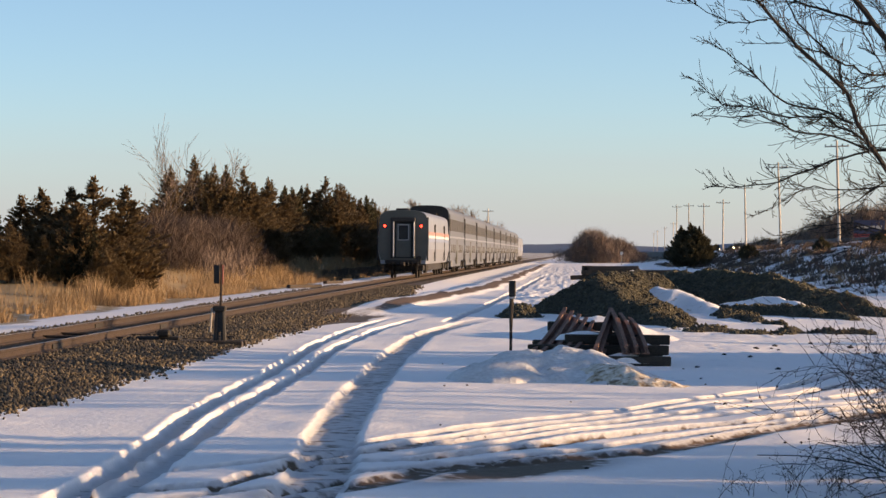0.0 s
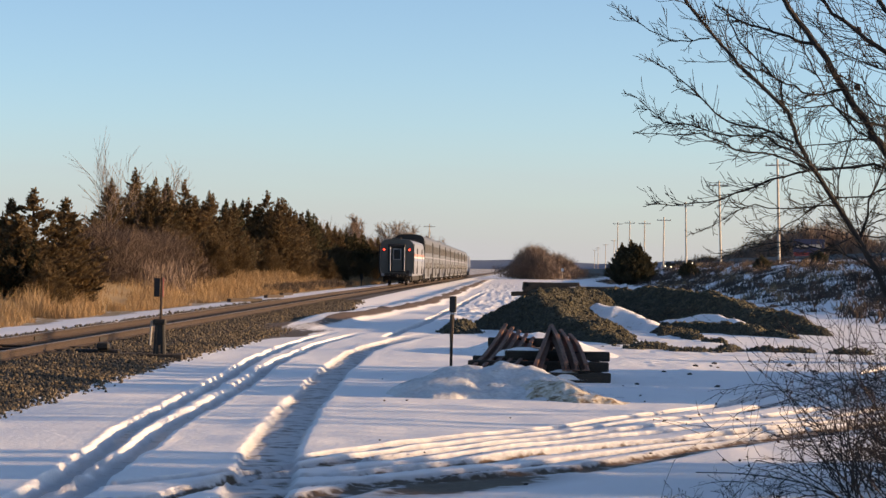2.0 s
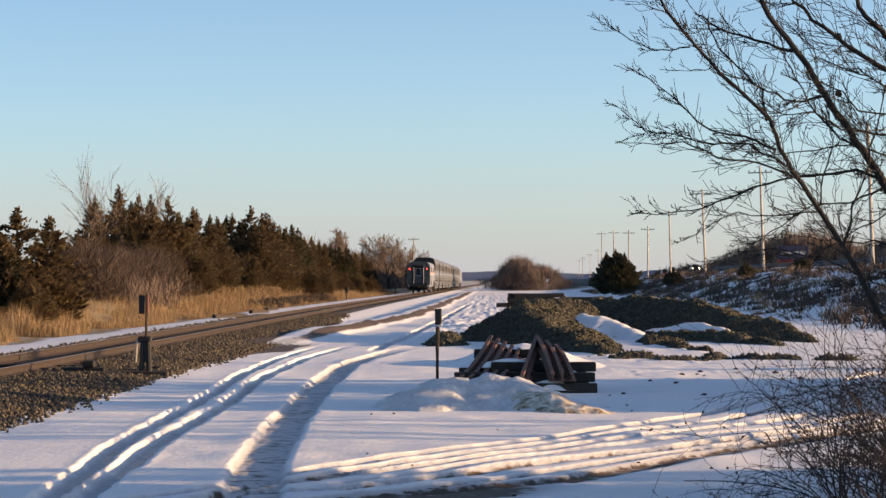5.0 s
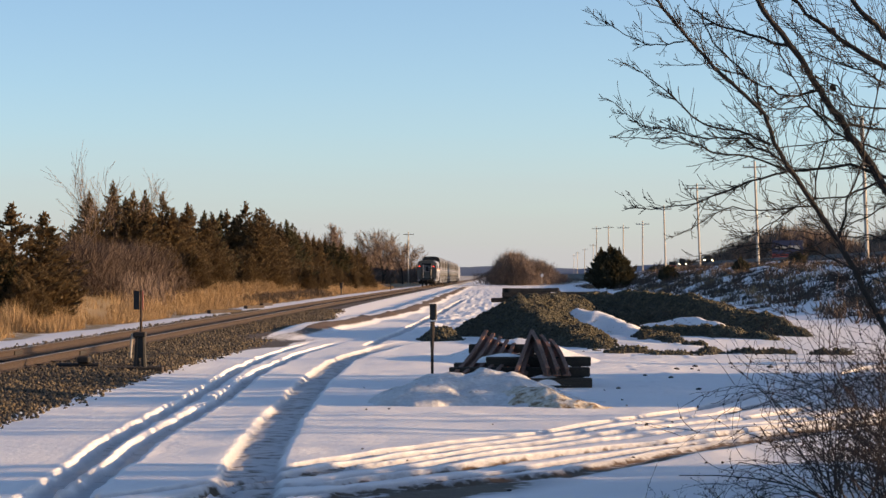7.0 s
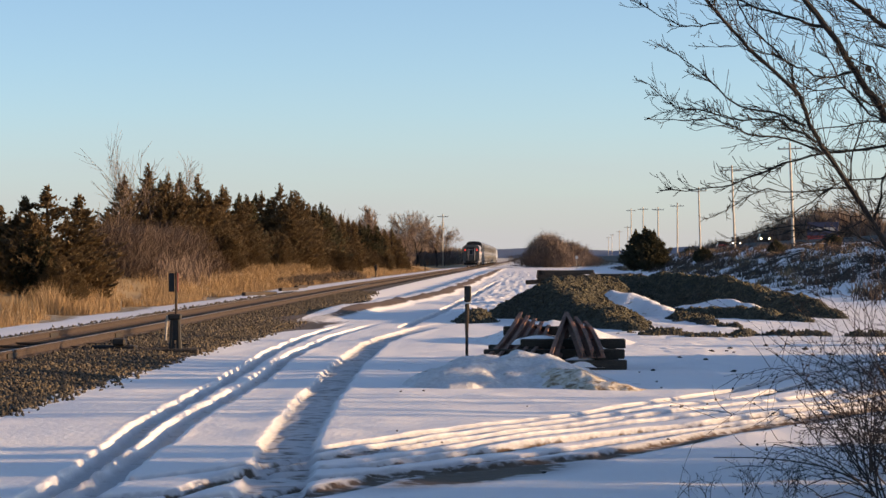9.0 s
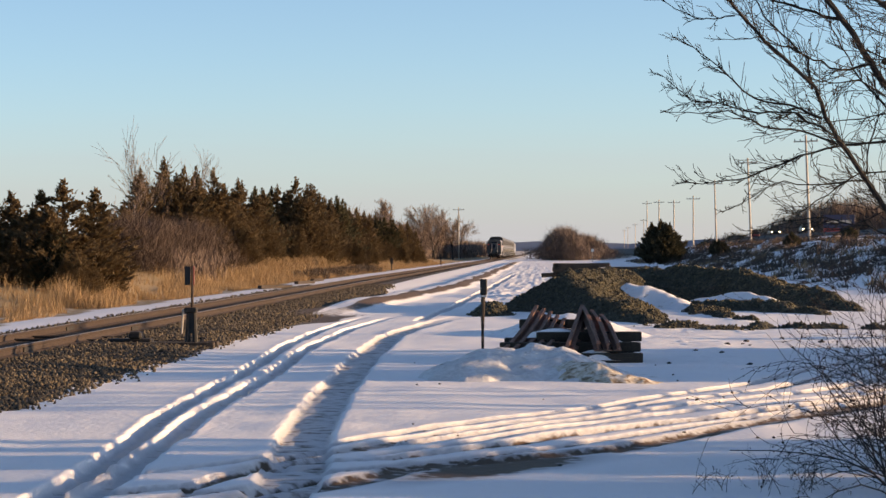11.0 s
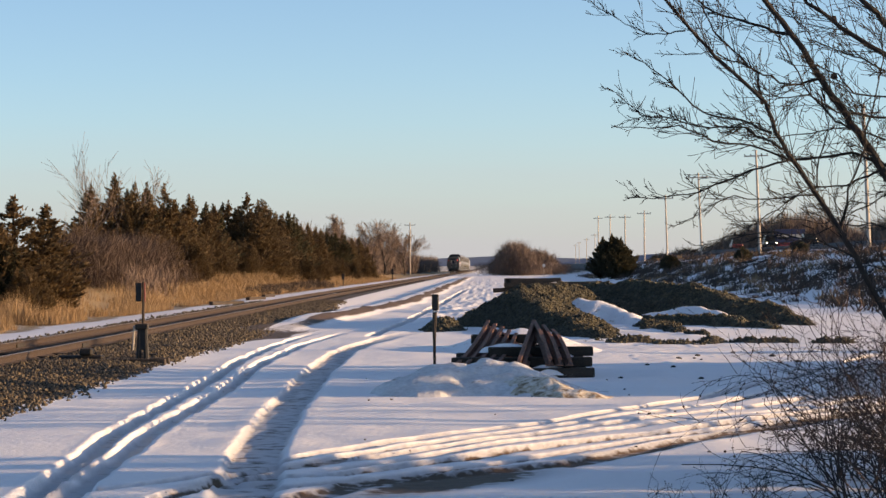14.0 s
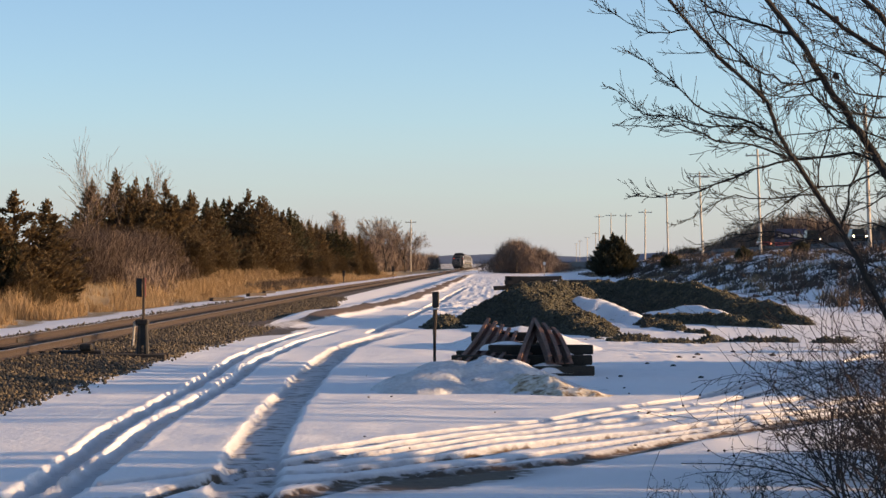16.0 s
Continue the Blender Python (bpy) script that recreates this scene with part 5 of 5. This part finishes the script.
def build_near_tree():
    """A leafless tree whose limbs lean over the yard: limbs, shoots and twigs."""
    rng = np.random.default_rng(240)
    tree = empty("bare_tree", "dark leafless tree with fine upcurved twigs", "tree", at=pose(0, 24, 0))
    shoots = [[], []]

    def shoot(p, d, ln, r, lv):
        n = 5
        curl = rng.normal(0, 0.035, 3) + np.array([-0.01, 0, 0.04])
        for j in range(n):
            d = d + curl + rng.normal(0, 0.03, 3)
            d = d / np.linalg.norm(d)
            q = p + d * ln / n
            r1 = max(r * 0.84, 0.0032)
            shoots[lv > 0].append((p, q, r, r1))
            p, r = q, r1
            if lv < 2 and rng.random() < (0.6 if lv == 0 else 0.3):
                side = rng.normal(0, 1, 3) * np.array([1, 0.8, 1])
                side -= side.dot(d) * d
                side /= np.linalg.norm(side) + 1e-9
                e = d * 0.85 + side * 0.55
                shoot(p, e / np.linalg.norm(e), ln * rng.uniform(0.35, 0.65), r * 0.7, lv + 1)

    for i, (line, r0, r1, dy) in enumerate(BOUGHS):
        n = len(line)
        pts, rad = [], []
        for j in range(n - 1):
            for s in (0.0, 0.34, 0.67):
                u = (j + s) / (n - 1)
                x = line[j][0] * (1 - s) + line[j + 1][0] * s
                z = line[j][1] * (1 - s) + line[j + 1][1] * s
                k = 0.012 if s else 0.0
                pts.append(np.array([x + rng.normal(0, k), dy * u + rng.normal(0, 0.02), z + rng.normal(0, k)]))
                rad.append(r0 + (r1 - r0) * u ** 0.6)
        pts.append(np.array([line[-1][0], dy, line[-1][1]]))
        rad.append(r1)
        part("trunk" if i == 0 else "limb", tube(bmesh.new(), pts, rad, 8 if i < 4 else 6), BARK, tree)
        for a, b, r in zip(pts, pts[1:], rad):
            ln = np.linalg.norm(b - a)
            if a[2] < 1.5:
                continue
            d = (b - a) / ln
            for _ in range(rng.poisson(ln * (14.0 if i > 3 else 16.0))):
                side = rng.normal(0, 1, 3) * np.array([1, 0.8, 1])
                side -= side.dot(d) * d
                side /= np.linalg.norm(side)
                e = d * 0.9 + side * rng.uniform(0.35, 0.85)
                shoot(a + d * ln * rng.random(), e / np.linalg.norm(e), rng.uniform(0.1, 0.6) * (1.0 if i < 4 else 0.7) * (0.6 if a[0] < 1.9 else 1.0), min(0.006, r * 0.7), 0)
    for nm, s in zip(("shoot_growth", "twig_growth"), shoots):
        v, f = sticks(rng, np.array([x[0] for x in s]), np.array([x[1] for x in s]), np.array([x[2] for x in s]), np.array([x[3] for x in s]))
        tagged(mesh_part(nm, v, f, BARK, tree), kind="stuff")
    for x, z in ((3.31, 4.34), (3.31, 3.79)):
        bm = bmesh.new()
        bmesh.ops.create_icosphere(bm, subdivisions=2, radius=0.035)
        for vt in bm.verts:
            vt.co *= 1 + 0.5 * noise.noise(vt.co * 40)
        o = part("dead_leaf_cluster", bm, TWIG, tree, "curled dead leaves")
        o.location = (x, 0.1, z)


build_near_tree()


def build_shrub(name, x, y, n, h, seed, lean, label, fine=0.0055, tilt=-0.4):
    rng = np.random.default_rng(seed)
    sh = empty(name, label, "shrub", at=pose(x, y, 0))
    segs = []

    def grow(p, d, ln, r, lv):
        k = 5
        bend = rng.normal(0, 0.13, 3)
        for _ in range(k):
            d = d + bend + rng.normal(0, 0.08, 3)
            d /= np.linalg.norm(d)
            q = p + d * ln / k
            segs.append((p, q, r, r * 0.86))
            p, r = q, r * 0.86
            if lv < 2 and rng.random() < 0.75:
                side = rng.normal(0, 1, 3)
                side -= side.dot(d) * d
                e = d * 0.8 + side / np.linalg.norm(side) * 0.7
                grow(p, e / np.linalg.norm(e), ln * rng.uniform(0.35, 0.6), max(r * 0.65, fine * 0.6), lv + 1)

    for _ in range(n):
        d = np.array([rng.normal(tilt, lean), rng.normal(0, lean), 1.0])
        grow(np.array([rng.normal(0, 0.28), rng.normal(0, 0.3), -0.05]), d / np.linalg.norm(d), h * rng.uniform(0.6, 1.1), fine * 1.7, 0)
    v, f = sticks(rng, np.array([s[0] for s in segs]), np.array([s[1] for s in segs]), np.array([s[2] for s in segs]), np.array([s[3] for s in segs]))
    tagged(mesh_part("stem_growth", v, f, TWIG, sh), kind="stuff")
    tips = np.array([s[1] for s in segs])[rng.random(len(segs)) < 0.16]
    m = len(tips)
    octa = np.array([(1, 0, 0), (-1, 0, 0), (0, 1, 0), (0, -1, 0), (0, 0, 1), (0, 0, -1)], float)
    tri = np.array([(0, 2, 4), (2, 1, 4), (1, 3, 4), (3, 0, 4), (2, 0, 5), (1, 2, 5), (3, 1, 5), (0, 3, 5)])
    v = tips[:, None, :] + octa[None] * rng.uniform(0.5, 1.3, (m, 6, 1)) * rng.uniform(1.2, 2.6, (m, 1, 1)) * fine
    f = tri[None] + np.arange(m)[:, None, None] * 6
    tagged(mesh_part("seed_growth", v.reshape(-1, 3), f.reshape(-1, 3), TWIG, sh, "dark dried seed heads"), kind="stuff")


build_shrub("shrub", 3.3, 20.2, 34, 1.2, 250, 0.45, "bare reddish-brown shrub tangled with dead stems")
build_shrub("shrub", 3.9, 21.5, 40, 1.7, 251, 0.45, "bare reddish-brown shrub tangled with dead stems")
build_shrub("shrub", 3.7, 22.8, 24, 1.4, 254, 0.5, "bare reddish-brown shrub tangled with dead stems")
build_shrub("shrub", 4.3, 23.8, 30, 2.2, 255, 0.45, "bare reddish-brown shrub tangled with dead stems", 0.0045)
build_shrub("weed", 2.0, 20.6, 12, 0.34, 252, 0.35, "dry thin-stemmed weed in the snow", 0.0025, 0.0)
build_shrub("weed", 1.72, 20.9, 8, 0.3, 253, 0.35, "dry thin-stemmed weed in the snow", 0.0025, 0.0)


# unseen trees, added out of view on the right to throw the long shadows
def build_shade_trees():
    rows = [(13, 17.6, 4.0), (12, 22.0, 4.4), (22, 22.7, 5.2), (15, 19.2, 4.4), (16, 21.2, 3.8)]
    rows += [(13.5 + 1.2 * math.sin(k * 2.1), 36.7 + 1.2 * k, 3.7 + 0.4 * math.sin(k * 1.3)) for k in range(10)] + [(20, 53, 3.0)]
    first = cedar("cedar_tree", 4.0, 1.2, DARK_CEDAR, 260, "unseen cedar added to shade the yard", "yard trees")
    for k, (x, y, h) in enumerate(rows):
        c = first if k == 0 else copy_thing(first, pose(0, 0, 0))
        c.matrix_basis = pose(x, y + x * 0.1, -0.1, 0, 0, 47 * k) @ Matrix.Scale(h / 4.0, 4)
    for k, (x, y, h) in enumerate(((10, 30.5, 7), (15, 34, 8), (12, 57, 7), (26, 27.5, 9))):
        t = bare_tree("bare_tree", h, 270 + k, "unseen leafless tree added to shade the yard", "yard trees", 0.02, 0.45, 3, TWIG)
        t.matrix_basis = pose(x, y + x * 0.1, 0)


build_shade_trees()


def motions():
    for car, back in TRAIN:
        walk(car, [(float(t), pose(TRACK_X, TAIL_AT + back + SPEED * t, RAIL_Z + float(grade(TAIL_AT + back + SPEED * t)))) for t in range(17)])
    for car, last, speed in CARS:
        walk(car, [(float(t), pose(39.6, last + speed * (16 - t), road_z(last + speed * (16 - t)))) for t in range(17)])


motions()
